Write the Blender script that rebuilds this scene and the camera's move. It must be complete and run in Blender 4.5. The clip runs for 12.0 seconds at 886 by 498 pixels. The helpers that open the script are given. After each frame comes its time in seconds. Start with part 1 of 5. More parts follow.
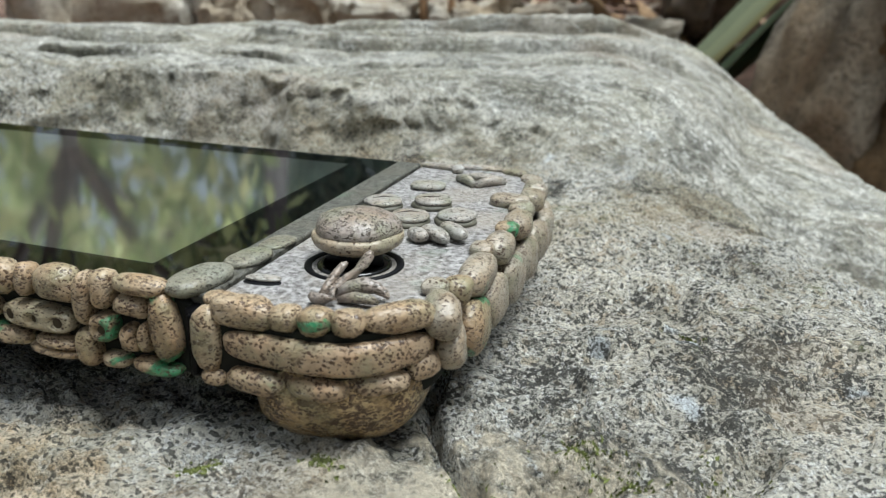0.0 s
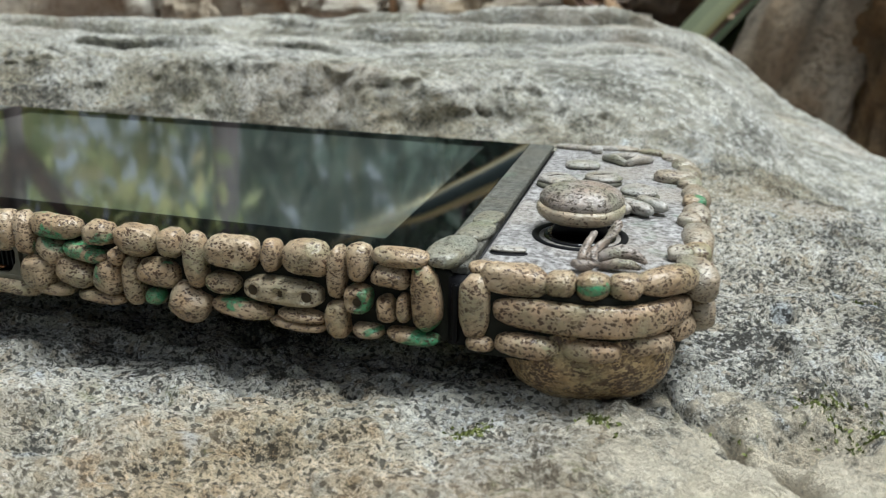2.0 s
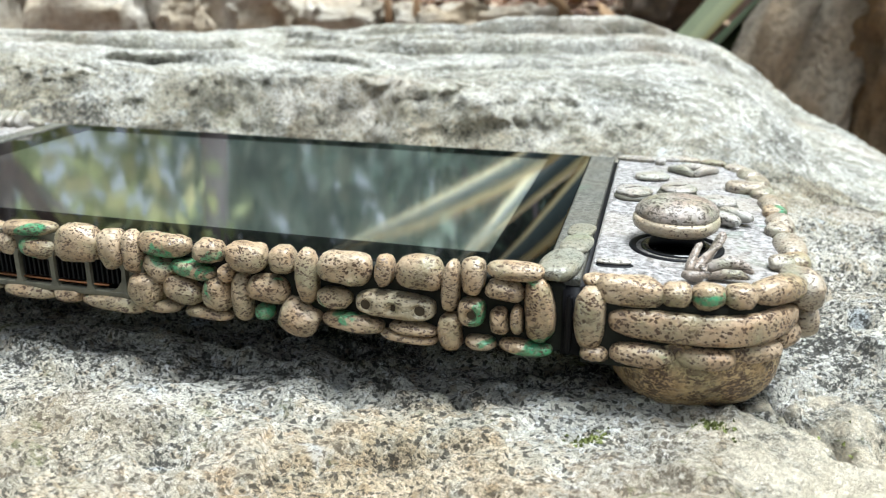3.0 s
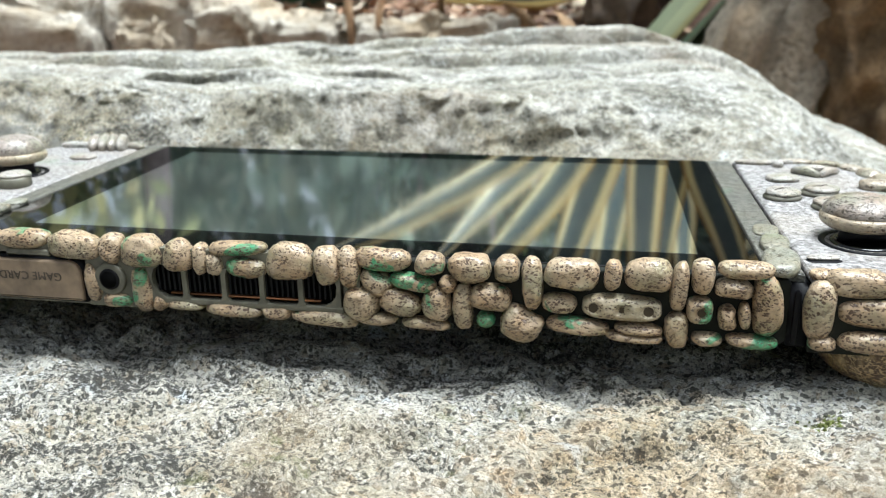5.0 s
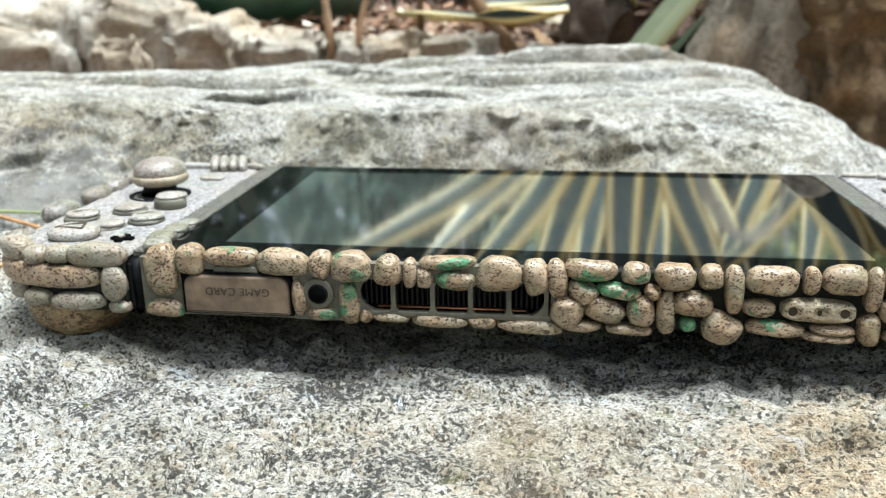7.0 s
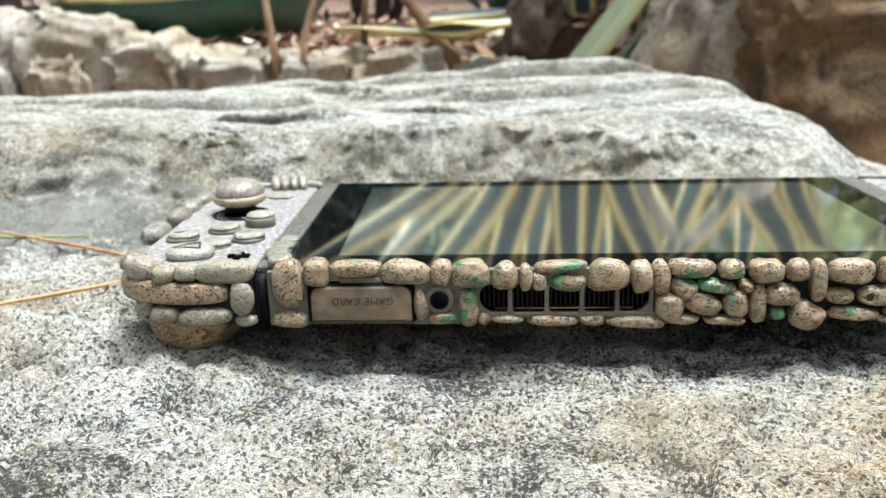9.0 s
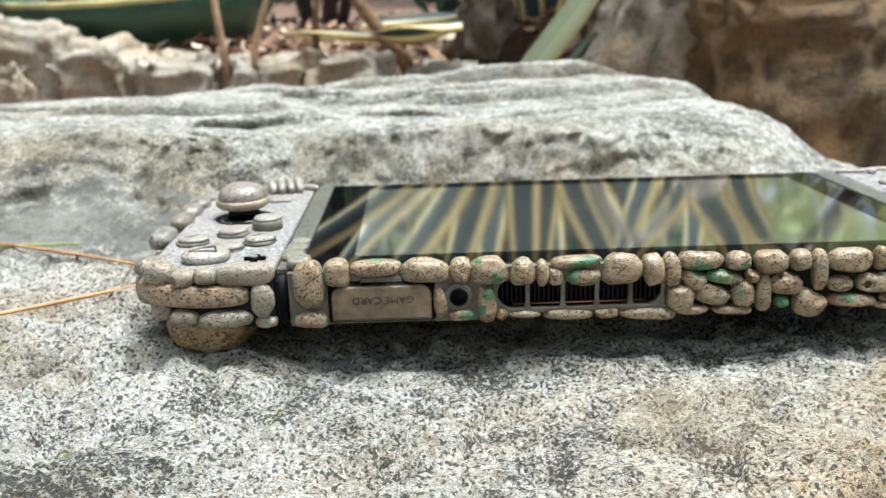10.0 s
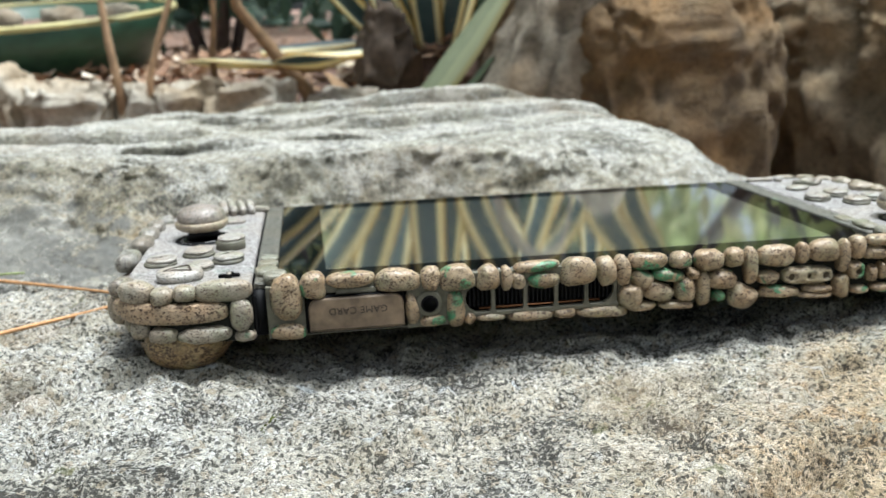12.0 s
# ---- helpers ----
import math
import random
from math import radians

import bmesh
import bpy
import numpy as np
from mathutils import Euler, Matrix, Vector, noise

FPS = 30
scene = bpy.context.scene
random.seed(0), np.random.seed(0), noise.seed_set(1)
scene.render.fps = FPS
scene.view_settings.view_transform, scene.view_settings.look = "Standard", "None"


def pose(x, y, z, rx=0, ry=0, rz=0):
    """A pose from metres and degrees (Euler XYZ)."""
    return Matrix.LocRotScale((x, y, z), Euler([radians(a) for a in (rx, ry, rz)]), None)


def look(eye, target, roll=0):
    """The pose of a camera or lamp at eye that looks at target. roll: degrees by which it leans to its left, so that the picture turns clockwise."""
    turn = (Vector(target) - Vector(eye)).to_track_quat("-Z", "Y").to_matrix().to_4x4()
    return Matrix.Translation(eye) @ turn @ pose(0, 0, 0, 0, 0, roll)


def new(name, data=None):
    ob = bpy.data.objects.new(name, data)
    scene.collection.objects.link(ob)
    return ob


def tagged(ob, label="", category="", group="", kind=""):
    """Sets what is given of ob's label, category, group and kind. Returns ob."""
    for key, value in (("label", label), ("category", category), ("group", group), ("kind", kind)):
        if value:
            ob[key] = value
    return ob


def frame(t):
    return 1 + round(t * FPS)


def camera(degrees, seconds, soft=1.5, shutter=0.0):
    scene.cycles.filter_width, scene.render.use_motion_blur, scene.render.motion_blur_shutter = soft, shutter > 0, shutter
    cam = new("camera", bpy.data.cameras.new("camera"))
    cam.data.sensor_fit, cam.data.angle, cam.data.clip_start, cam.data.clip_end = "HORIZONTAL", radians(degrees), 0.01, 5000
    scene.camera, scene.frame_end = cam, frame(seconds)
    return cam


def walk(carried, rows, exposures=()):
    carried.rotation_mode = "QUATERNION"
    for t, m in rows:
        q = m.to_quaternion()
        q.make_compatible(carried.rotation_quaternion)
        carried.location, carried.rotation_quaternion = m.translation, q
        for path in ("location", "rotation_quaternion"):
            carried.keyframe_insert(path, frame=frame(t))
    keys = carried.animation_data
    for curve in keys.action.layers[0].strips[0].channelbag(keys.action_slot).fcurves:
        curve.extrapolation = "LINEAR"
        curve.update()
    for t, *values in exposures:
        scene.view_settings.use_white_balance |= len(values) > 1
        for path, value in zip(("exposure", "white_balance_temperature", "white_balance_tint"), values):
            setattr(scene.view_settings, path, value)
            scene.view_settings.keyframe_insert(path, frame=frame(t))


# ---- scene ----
cam = camera(55.00, 12.0, soft=1.2)
PATH = [
    (0, (0.16713, -0.09951, 0.08104), (-0.15986, 0.78815, -0.24321), 0.47),
    (0.5, (0.15580, -0.10617, 0.08126), (-0.17774, 0.78020, -0.23984), 0.16),
    (1, (0.14315, -0.11208, 0.08075), (-0.15233, 0.78926, -0.23593), 0.67),
    (1.5, (0.13353, -0.11663, 0.08036), (-0.14343, 0.79033, -0.23702), 0.74),
    (2, (0.12304, -0.12160, 0.07842), (-0.14619, 0.78415, -0.24891), 0.53),
    (2.5, (0.11659, -0.12629, 0.07977), (-0.12676, 0.78757, -0.24526), 0.54),
    (3, (0.10399, -0.13117, 0.08098), (-0.15210, 0.78110, -0.23869), -0.02),
    (5, (0.05583, -0.14986, 0.08324), (-0.13734, 0.78149, -0.22543), -1.04),
    (5.5, (0.04420, -0.15519, 0.08505), (-0.16401, 0.77459, -0.21850), -1.57),
    (6, (0.02752, -0.16185, 0.08509), (-0.11678, 0.78107, -0.21505), -0.67),
    (6.5, (0.01692, -0.16648, 0.08638), (-0.14322, 0.77538, -0.20900), -1.03),
    (8.5, (-0.02354, -0.18310, 0.08982), (-0.07234, 0.77408, -0.19550), -1.11),
    (9, (-0.03264, -0.19013, 0.09221), (-0.09352, 0.76744, -0.18947), -1.73),
    (9.5, (-0.03933, -0.19239, 0.09312), (-0.05446, 0.76744, -0.18703), -1.64),
    (10, (-0.04944, -0.19523, 0.09269), (-0.04881, 0.76503, -0.18639), -1.90),
    (10.5, (-0.05687, -0.19647, 0.09150), (-0.03896, 0.76451, -0.18452), -2.03),
    (11, (-0.06201, -0.19991, 0.09214), (-0.00605, 0.75960, -0.18393), -1.82),
    (11.5, (-0.06445, -0.20304, 0.09301), (0.00960, 0.75567, -0.18156), -2.24),
    (12, (-0.06825, -0.20777, 0.09304), (0.05379, 0.75167, -0.16108), -2.08),
]
walk(cam, [(t, look(eye, target, roll)) for t, eye, target, roll in PATH],
     exposures=[(0.0, 0.46, 5850, 3), (2.5, 0.50, 5850, 3), (2.8, 1.10, 5870, 3), (3.0, 1.22, 5760, 3), (8.5, 1.22, 5800, 4), (9.6, 1.19, 5850, 4), (10.8, 0.97, 5850, 4), (12.0, 0.98, 5850, 4)])
# depth of field of a phone lens held close to its subject
cam.data.dof.use_dof = True
cam.data.dof.focus_distance = 0.16
cam.data.dof.aperture_fstop = 32.0

# ---- light: thin overcast over a garden, brightest overhead ----
SUN_ELEVATION, SUN_AZIMUTH = 76.0, 88.0
world = bpy.data.worlds.new("sky")
scene.world = world
world.use_nodes = True
wn = world.node_tree
sky = wn.nodes.new("ShaderNodeTexSky")
sky.sky_type, sky.sun_disc = "NISHITA", False
sky.sun_elevation, sky.sun_rotation = radians(SUN_ELEVATION), radians(SUN_AZIMUTH)
sky.air_density, sky.dust_density, sky.ozone_density = 1.0, 7.0, 1.0
veil = wn.nodes.new("ShaderNodeHueSaturation")  # thin cloud greys the blue
veil.inputs["Saturation"].default_value = 0.25
wn.links.new(sky.outputs[0], veil.inputs["Color"])
wn.links.new(veil.outputs[0], wn.nodes["Background"].inputs[0])
wn.nodes["Background"].inputs[1].default_value = 0.075
sun = new("sun", bpy.data.lights.new("sun", "SUN"))
sun.data.energy, sun.data.angle, sun.data.color = 3.6, radians(34), (1.0, 0.97, 0.92)
az, el = radians(SUN_AZIMUTH), radians(SUN_ELEVATION)
sun.matrix_world = look((math.sin(az) * math.cos(el) * 3, math.cos(az) * math.cos(el) * 3, math.sin(el) * 3), (0, 0, 0))

# ---- small tools ----
MM = 0.001


def node(nt, kind, **values):
    n = nt.nodes.new(kind)
    for key, value in values.items():
        n.inputs[key].default_value = value
    return n


def material(name, rough=0.8, metal=0.0):
    m = bpy.data.materials.new(name)
    m.use_nodes = True
    b = m.node_tree.nodes["Principled BSDF"]
    b.inputs["Roughness"].default_value, b.inputs["Metallic"].default_value = rough, metal
    return m, m.node_tree, b


def noise_tex(nt, co, scale, detail=4.0, rough=0.55, distortion=0.0):
    n = node(nt, "ShaderNodeTexNoise", Scale=scale, Detail=detail, Roughness=rough, Distortion=distortion)
    nt.links.new(co, n.inputs["Vector"])
    return n.outputs["Fac"]


def ramp(nt, fac, *stops):
    r = nt.nodes.new("ShaderNodeValToRGB")
    els = r.color_ramp.elements
    while len(els) < len(stops):
        els.new(0.5)
    for e, (at, c) in zip(els, stops):
        e.position = at
        e.color = (c, c, c, 1) if isinstance(c, float) else (*c, 1)
    nt.links.new(fac, r.inputs[0])
    return r.outputs[0]


def mix(nt, fac, a, b, mode="MIX"):
    m = nt.nodes.new("ShaderNodeMix")
    m.data_type, m.blend_type = "RGBA", mode
    for sock, value in ((m.inputs[0], fac), (m.inputs[6], a), (m.inputs[7], b)):
        if isinstance(value, (int, float)):
            sock.default_value = value
        elif isinstance(value, tuple):
            sock.default_value = (*value, 1)
        else:
            nt.links.new(value, sock)
    return m.outputs[2]


def bump(nt, b, height, strength, distance):
    n = node(nt, "ShaderNodeBump", Strength=strength, Distance=distance)
    nt.links.new(height, n.inputs["Height"])
    nt.links.new(n.outputs[0], b.inputs["Normal"])


def coords(nt, which="Object"):
    return nt.nodes.new("ShaderNodeTexCoord").outputs[which]


def plus(nt, a, b, op="ADD"):
    n = nt.nodes.new("ShaderNodeMath")
    n.operation = op
    for s, v in zip(n.inputs, (a, b)):
        if isinstance(v, (int, float)):
            s.default_value = v
        else:
            nt.links.new(v, s)
    return n.outputs[0]


def link_to(nt, out, b, key):
    nt.links.new(out, b.inputs[key])


# ---- materials ----
def flecks(nt, co, size, stretch, angle, least, most):
    """Short dark dashes: stretched cells whose cores are inked, each to its own length."""
    bent = nt.nodes.new("ShaderNodeVectorMath")
    bent.operation = "MULTIPLY_ADD"
    wobble = node(nt, "ShaderNodeTexNoise", Scale=size * 0.45, Detail=2.0)
    nt.links.new(co, wobble.inputs["Vector"])
    nt.links.new(wobble.outputs["Color"], bent.inputs[0])
    bent.inputs[1].default_value = (2.2 / size,) * 3
    nt.links.new(co, bent.inputs[2])
    lay = nt.nodes.new("ShaderNodeMapping")
    lay.inputs["Rotation"].default_value = (0.4, radians(angle), 0.3)
    lay.inputs["Scale"].default_value = (1.0, 1.3, stretch)
    nt.links.new(bent.outputs[0], lay.inputs["Vector"])
    cells = node(nt, "ShaderNodeTexVoronoi", Scale=size)
    nt.links.new(lay.outputs[0], cells.inputs["Vector"])
    pick = nt.nodes.new("ShaderNodeSeparateColor")
    nt.links.new(cells.outputs["Color"], pick.inputs[0])
    reach = plus(nt, plus(nt, pick.outputs[0], most - least, "MULTIPLY"), least)
    inside = plus(nt, reach, cells.outputs["Distance"], "SUBTRACT")
    return ramp(nt, inside, (0.0, 0.0), (0.09, 1.0))


def clay_material(name, base, wash, green_from=0.64, size=950.0, cover=0.5, green=0.85, stretch=2.2):
    """Tan clay with a dark wash caught in short dashes, dry-brushed crowns and worn patches of green paint."""
    m, nt, b = material(name, 0.35)
    co = coords(nt)
    rnd = nt.nodes.new("ShaderNodeObjectInfo").outputs["Random"]
    tint = mix(nt, rnd, tuple(c * f for c, f in zip(base, (0.86, 0.82, 0.80))), tuple(min(1, c * f) for c, f in zip(base, (1.08, 1.10, 1.16))))
    broad = noise_tex(nt, co, 210, 4, 0.6)
    tint = mix(nt, ramp(nt, broad, (0.40, 0.0), (0.70, 0.8)), tint, tuple(c * f for c, f in zip(base, (0.88, 0.72, 0.58))))
    tint = mix(nt, ramp(nt, noise_tex(nt, co, 130, 3), (0.50, 0.0), (0.66, 0.55)), tint, (0.20, 0.22, 0.13))
    tint = mix(nt, ramp(nt, noise_tex(nt, co, 95, 3, 0.55, 0.5), (green_from, 0.0), (green_from + 0.025, green)), tint, (0.025, 0.23, 0.10))
    # the film of wash that dulls the clay between the dashes
    film = ramp(nt, noise_tex(nt, co, size * 0.8, 5, 0.7), (0.42, 0.0), (0.64, 0.6))
    tint = mix(nt, film, tint, tuple(0.45 * c + 0.55 * w for c, w in zip(base, wash)))
    lo, hi = -0.34 + 0.3 * cover, 0.34 + 0.3 * cover
    dash = plus(nt, flecks(nt, co, size, stretch, 28, lo, hi), flecks(nt, co, size * 1.25, stretch * 0.8, -40, lo, hi - 0.06), "MAXIMUM")
    dash = plus(nt, dash, ramp(nt, noise_tex(nt, co, size * 0.3, 3), (0.34, 0.25), (0.52, 1.0)), "MULTIPLY")
    link_to(nt, mix(nt, plus(nt, dash, 0.93, "MULTIPLY"), tint, wash), b, "Base Color")
    h = plus(nt, plus(nt, dash, -0.9, "MULTIPLY"), plus(nt, plus(nt, noise_tex(nt, co, 2000, 3), 0.35, "MULTIPLY"), plus(nt, broad, 1.2, "MULTIPLY")))
    bump(nt, b, h, 0.85, 0.0005)
    return m


WASH = (0.060, 0.031, 0.018)
PEBBLE = clay_material("painted_clay", (0.41, 0.32, 0.208), WASH, 0.645, 1200.0, 0.98)
GREEN_CLAY = clay_material("green_washed_clay", (0.395, 0.305, 0.195), WASH, 0.555, 1200.0, 0.95, 0.92)
TAN_PEBBLE = clay_material("tan_clay", (0.37, 0.333, 0.262), WASH, 0.67, 1500.0, 0.85, 0.5)
BAR_CLAY = clay_material("brown_flecked_clay", (0.45, 0.345, 0.23), WASH, 0.63, 1200.0, 1.05, 0.5, 1.6)
TRIGGER_CLAY = clay_material("blotched_clay", (0.45, 0.33, 0.17), WASH, 0.80, 1050.0, 1.6, 0.5, 1.9)
PEBBLE_PALE = clay_material("dry_brushed_clay", (0.375, 0.36, 0.325), (0.06, 0.048, 0.038), 0.74, 1500.0, 0.68, 0.35)
EDGE_CLAY = clay_material("grey_brushed_clay", (0.275, 0.258, 0.225), (0.045, 0.036, 0.027), 0.74, 1400.0, 0.9, 0.35)
SAGE_CLAY = clay_material("sage_washed_clay", (0.25, 0.25, 0.20), (0.05, 0.042, 0.03), 0.70, 1400.0, 0.8, 0.3)
RIM_CLAY = clay_material("smooth_rim_clay", (0.40, 0.34, 0.25), WASH, 0.76, 1200.0, 0.45, 0.4)
ROCKER_CLAY = clay_material("olive_tan_clay", (0.40, 0.345, 0.235), WASH, 0.66, 1250.0, 0.7, 0.6)
BARK_CLAY = clay_material("bark_clay", (0.31, 0.27, 0.235), (0.06, 0.046, 0.032), 0.8, 1200.0, 0.95, stretch=3.2)


def deck_material(name, low, high, warm):
    """Hammered grey paint: shallow round dents, worn dark in the hollows and bright on the crowns."""
    m, nt, b = material(name, 0.42)
    co = coords(nt)
    a = noise_tex(nt, co, 800, 6, 0.7)
    c = noise_tex(nt, co, 60, 4)
    dents = node(nt, "ShaderNodeTexVoronoi", Scale=1000.0)
    dents.feature = "SMOOTH_F1"
    nt.links.new(co, dents.inputs["Vector"])
    both = plus(nt, plus(nt, a, 0.6, "MULTIPLY"), plus(nt, dents.outputs["Distance"], 0.4, "MULTIPLY"))
    col = mix(nt, ramp(nt, both, (0.34, 0.0), (0.60, 1.0)), low, high)
    col = mix(nt, ramp(nt, c, (0.46, 0.0), (0.68, 0.55)), col, warm)
    col = mix(nt, ramp(nt, noise_tex(nt, co, 90, 2), (0.62, 0.0), (0.72, 0.35)), col, (0.10, 0.20, 0.12))
    col = mix(nt, ramp(nt, noise_tex(nt, co, 1250, 4, 0.7), (0.38, 0.8), (0.45, 0.0)), col, tuple(0.4 * v for v in low))
    link_to(nt, col, b, "Base Color")
    link_to(nt, ramp(nt, a, (0.3, 0.50), (0.7, 0.30)), b, "Roughness")
    bump(nt, b, plus(nt, both, plus(nt, noise_tex(nt, co, 1500, 3), 0.4, "MULTIPLY"), "ADD"), 0.8, 0.0009)
    return m


DECK = deck_material("grey_painted_deck", (0.11, 0.099, 0.094), (0.42, 0.405, 0.40), (0.32, 0.275, 0.22))
RAIL_PAINT = deck_material("sage_painted_strip", (0.05, 0.05, 0.042), (0.145, 0.14, 0.12), (0.13, 0.115, 0.085))


def plain(name, colour, rough, metal=0.0, scale=300.0, amount=0.25, relief=0.0002, gloss=0.5):
    m, nt, b = material(name, rough, metal)
    b.inputs["Specular IOR Level"].default_value = gloss
    co = coords(nt)
    n = noise_tex(nt, co, scale, 4)
    n2 = noise_tex(nt, co, scale / 7, 3)
    f = plus(nt, plus(nt, n, 0.5, "MULTIPLY"), plus(nt, n2, 0.5, "MULTIPLY"))
    col = mix(nt, ramp(nt, f, (0.35, 0.0), (0.65, 1.0)), tuple(c * (1 - amount) for c in colour), tuple(min(1, c * (1 + amount)) for c in colour))
    link_to(nt, col, b, "Base Color")
    bump(nt, b, n, 0.3, relief)
    return m


BODY = plain("olive_black_plastic", (0.012, 0.013, 0.010), 0.75, gloss=0.2)
RAIL = plain("black_rail_plastic", (0.004, 0.004, 0.005), 0.5, gloss=0.12)
HOLE = plain("black_void", (0.003, 0.003, 0.003), 0.8, gloss=0.02)
FRAME_PAINT = plain("grey_green_painted_frame", (0.10, 0.093, 0.068), 0.6, 0.0, 400, 0.45)
CARD = plain("brushed_clay_card_cover", (0.17, 0.12, 0.078), 0.5, 0.0, 350, 0.45)
DIMPLE = plain("brown_dimple_paint", (0.055, 0.042, 0.028), 0.7, gloss=0.2)
INK = plain("engraved_shadow_paint", (0.045, 0.033, 0.024), 0.8)
FIN = plain("dark_metal_fin", (0.004, 0.004, 0.005), 0.6, gloss=0.15)
COPPER = plain("copper_strip", (0.28, 0.13, 0.065), 0.45, 1.0)


def glass_material(name, colour, ior, rough, metal=0.0):
    m, nt, b = material(name, rough)
    co = coords(nt)
    smear = noise_tex(nt, co, 30, 4, 0.6, 1.5)
    b.inputs["Base Color"].default_value = (*colour, 1)
    b.inputs["IOR"].default_value = ior
    b.inputs["Metallic"].default_value = metal
    link_to(nt, ramp(nt, smear, (0.3, rough), (0.75, rough + 0.03)), b, "Roughness")
    return m


BEZEL = glass_material("black_bezel_glass", (0.003, 0.003, 0.003), 1.45, 0.01)
LCD = glass_material("switched_off_display_glass", (0.86, 0.915, 0.90), 1.5, 0.045, 0.977)


def crystals(nt, co, size, wobble_by):
    """Broken mineral cells: their random colour and the distance to their joints."""
    warped = nt.nodes.new("ShaderNodeVectorMath")
    warped.operation = "MULTIPLY_ADD"
    wobble = node(nt, "ShaderNodeTexNoise", Scale=size * 1.1, Detail=3.0)
    nt.links.new(co, wobble.inputs["Vector"])
    nt.links.new(wobble.outputs["Color"], warped.inputs[0])
    warped.inputs[1].default_value = (wobble_by / size,) * 3
    nt.links.new(co, warped.inputs[2])
    cells = node(nt, "ShaderNodeTexVoronoi", Scale=size)
    nt.links.new(warped.outputs[0], cells.inputs["Vector"])
    edge = node(nt, "ShaderNodeTexVoronoi", Scale=size)
    edge.feature = "DISTANCE_TO_EDGE"
    nt.links.new(warped.outputs[0], edge.inputs["Vector"])
    pick = nt.nodes.new("ShaderNodeSeparateColor")
    nt.links.new(cells.outputs["Color"], pick.inputs[0])
    return pick.outputs, edge.outputs["Distance"]


def rock_material():
    m, nt, b = material("lichened_granite", 0.88)
    turn = nt.nodes.new("ShaderNodeMapping")
    turn.inputs["Rotation"].default_value = (0, 0, radians(14))
    turn.inputs["Scale"].default_value = (0.85, 1.0, 1.0)
    nt.links.new(coords(nt), turn.inputs["Vector"])
    co = turn.outputs[0]
    fine = noise_tex(nt, co, 1050, 6, 0.75)
    grain = noise_tex(nt, co, 2600, 3, 0.6)
    mid = noise_tex(nt, co, 190, 6, 0.68)
    broad = noise_tex(nt, co, 30, 6, 0.62, 0.4)
    wide = noise_tex(nt, co, 8, 3)
    clump = noise_tex(nt, co, 42, 5, 0.65, 0.5)
    # pale feldspar, grey quartz and a few tan and dark grains
    hue, joint = crystals(nt, co, 680.0, 0.9)
    hue2 = crystals(nt, co, 1500.0, 0.8)[0]
    col = mix(nt, ramp(nt, hue[0], (0.0, 0.0), (1.0, 1.0)), (0.68, 0.645, 0.56), (0.92, 0.89, 0.80))
    col = mix(nt, ramp(nt, hue2[0], (0.1, 0.0), (1.0, 0.65)), col, (0.36, 0.35, 0.315))
    col = mix(nt, ramp(nt, hue2[1], (0.80, 0.0), (0.84, 0.85)), col, (0.88, 0.875, 0.85))
    col = mix(nt, ramp(nt, hue[1], (0.10, 0.55), (0.14, 0.0)), col, (0.50, 0.40, 0.27))
    col = mix(nt, ramp(nt, wide, (0.45, 0.0), (0.62, 0.6)), col, (0.96, 0.88, 0.76), "MULTIPLY")
    tone = ramp(nt, noise_tex(nt, co, 22, 5, 0.62), (0.36, 0.86), (0.58, 1.0))
    col = mix(nt, 1.0, col, tone, "MULTIPLY")
    olive = ramp(nt, plus(nt, plus(nt, broad, 0.6, "MULTIPLY"), plus(nt, mid, 0.4, "MULTIPLY")), (0.47, 0.0), (0.60, 0.75))
    col = mix(nt, olive, col, (0.68, 0.645, 0.545), "MULTIPLY")
    hue3, joint3 = crystals(nt, co, 165.0, 0.7)
    quartz = plus(nt, ramp(nt, hue3[0], (0.968, 0.0), (0.972, 0.85)), ramp(nt, joint3, (0.12, 0.0), (0.3, 1.0)), "MULTIPLY")
    col = mix(nt, quartz, col, (0.66, 0.70, 0.73))
    # biotite flecks and pits, thicker in some patches than in others
    total = plus(nt, plus(nt, fine, 0.62, "MULTIPLY"), plus(nt, plus(nt, mid, 0.2, "MULTIPLY"), plus(nt, clump, 0.46, "MULTIPLY")))
    dark = ramp(nt, total, (0.572, 1.0), (0.596, 0.0))
    dark = plus(nt, dark, ramp(nt, hue2[2], (0.15, 0.9), (0.18, 0.0)), "MAXIMUM")
    dust = ramp(nt, plus(nt, plus(nt, grain, 0.7, "MULTIPLY"), plus(nt, mid, 0.3, "MULTIPLY")), (0.435, 1.0), (0.475, 0.0))
    col = mix(nt, plus(nt, dust, 0.72, "MULTIPLY"), col, (0.10, 0.095, 0.08))
    col = mix(nt, plus(nt, dark, 0.92, "MULTIPLY"), col, (0.035, 0.033, 0.027))
    gap = plus(nt, ramp(nt, joint, (0.02, 1.0), (0.08, 0.0)), ramp(nt, mid, (0.52, 0.0), (0.66, 0.6)), "MULTIPLY")
    col = mix(nt, gap, col, (0.045, 0.042, 0.034))
    col = mix(nt, ramp(nt, noise_tex(nt, co, 17, 5, 0.65), (0.55, 0.0), (0.72, 0.5)), col, (0.42, 0.32, 0.215))
    moss = ramp(nt, plus(nt, noise_tex(nt, co, 90, 6, 0.75), plus(nt, broad, 0.35, "MULTIPLY")), (0.79, 0.0), (0.87, 0.65))
    col = mix(nt, moss, col, (0.17, 0.18, 0.06))
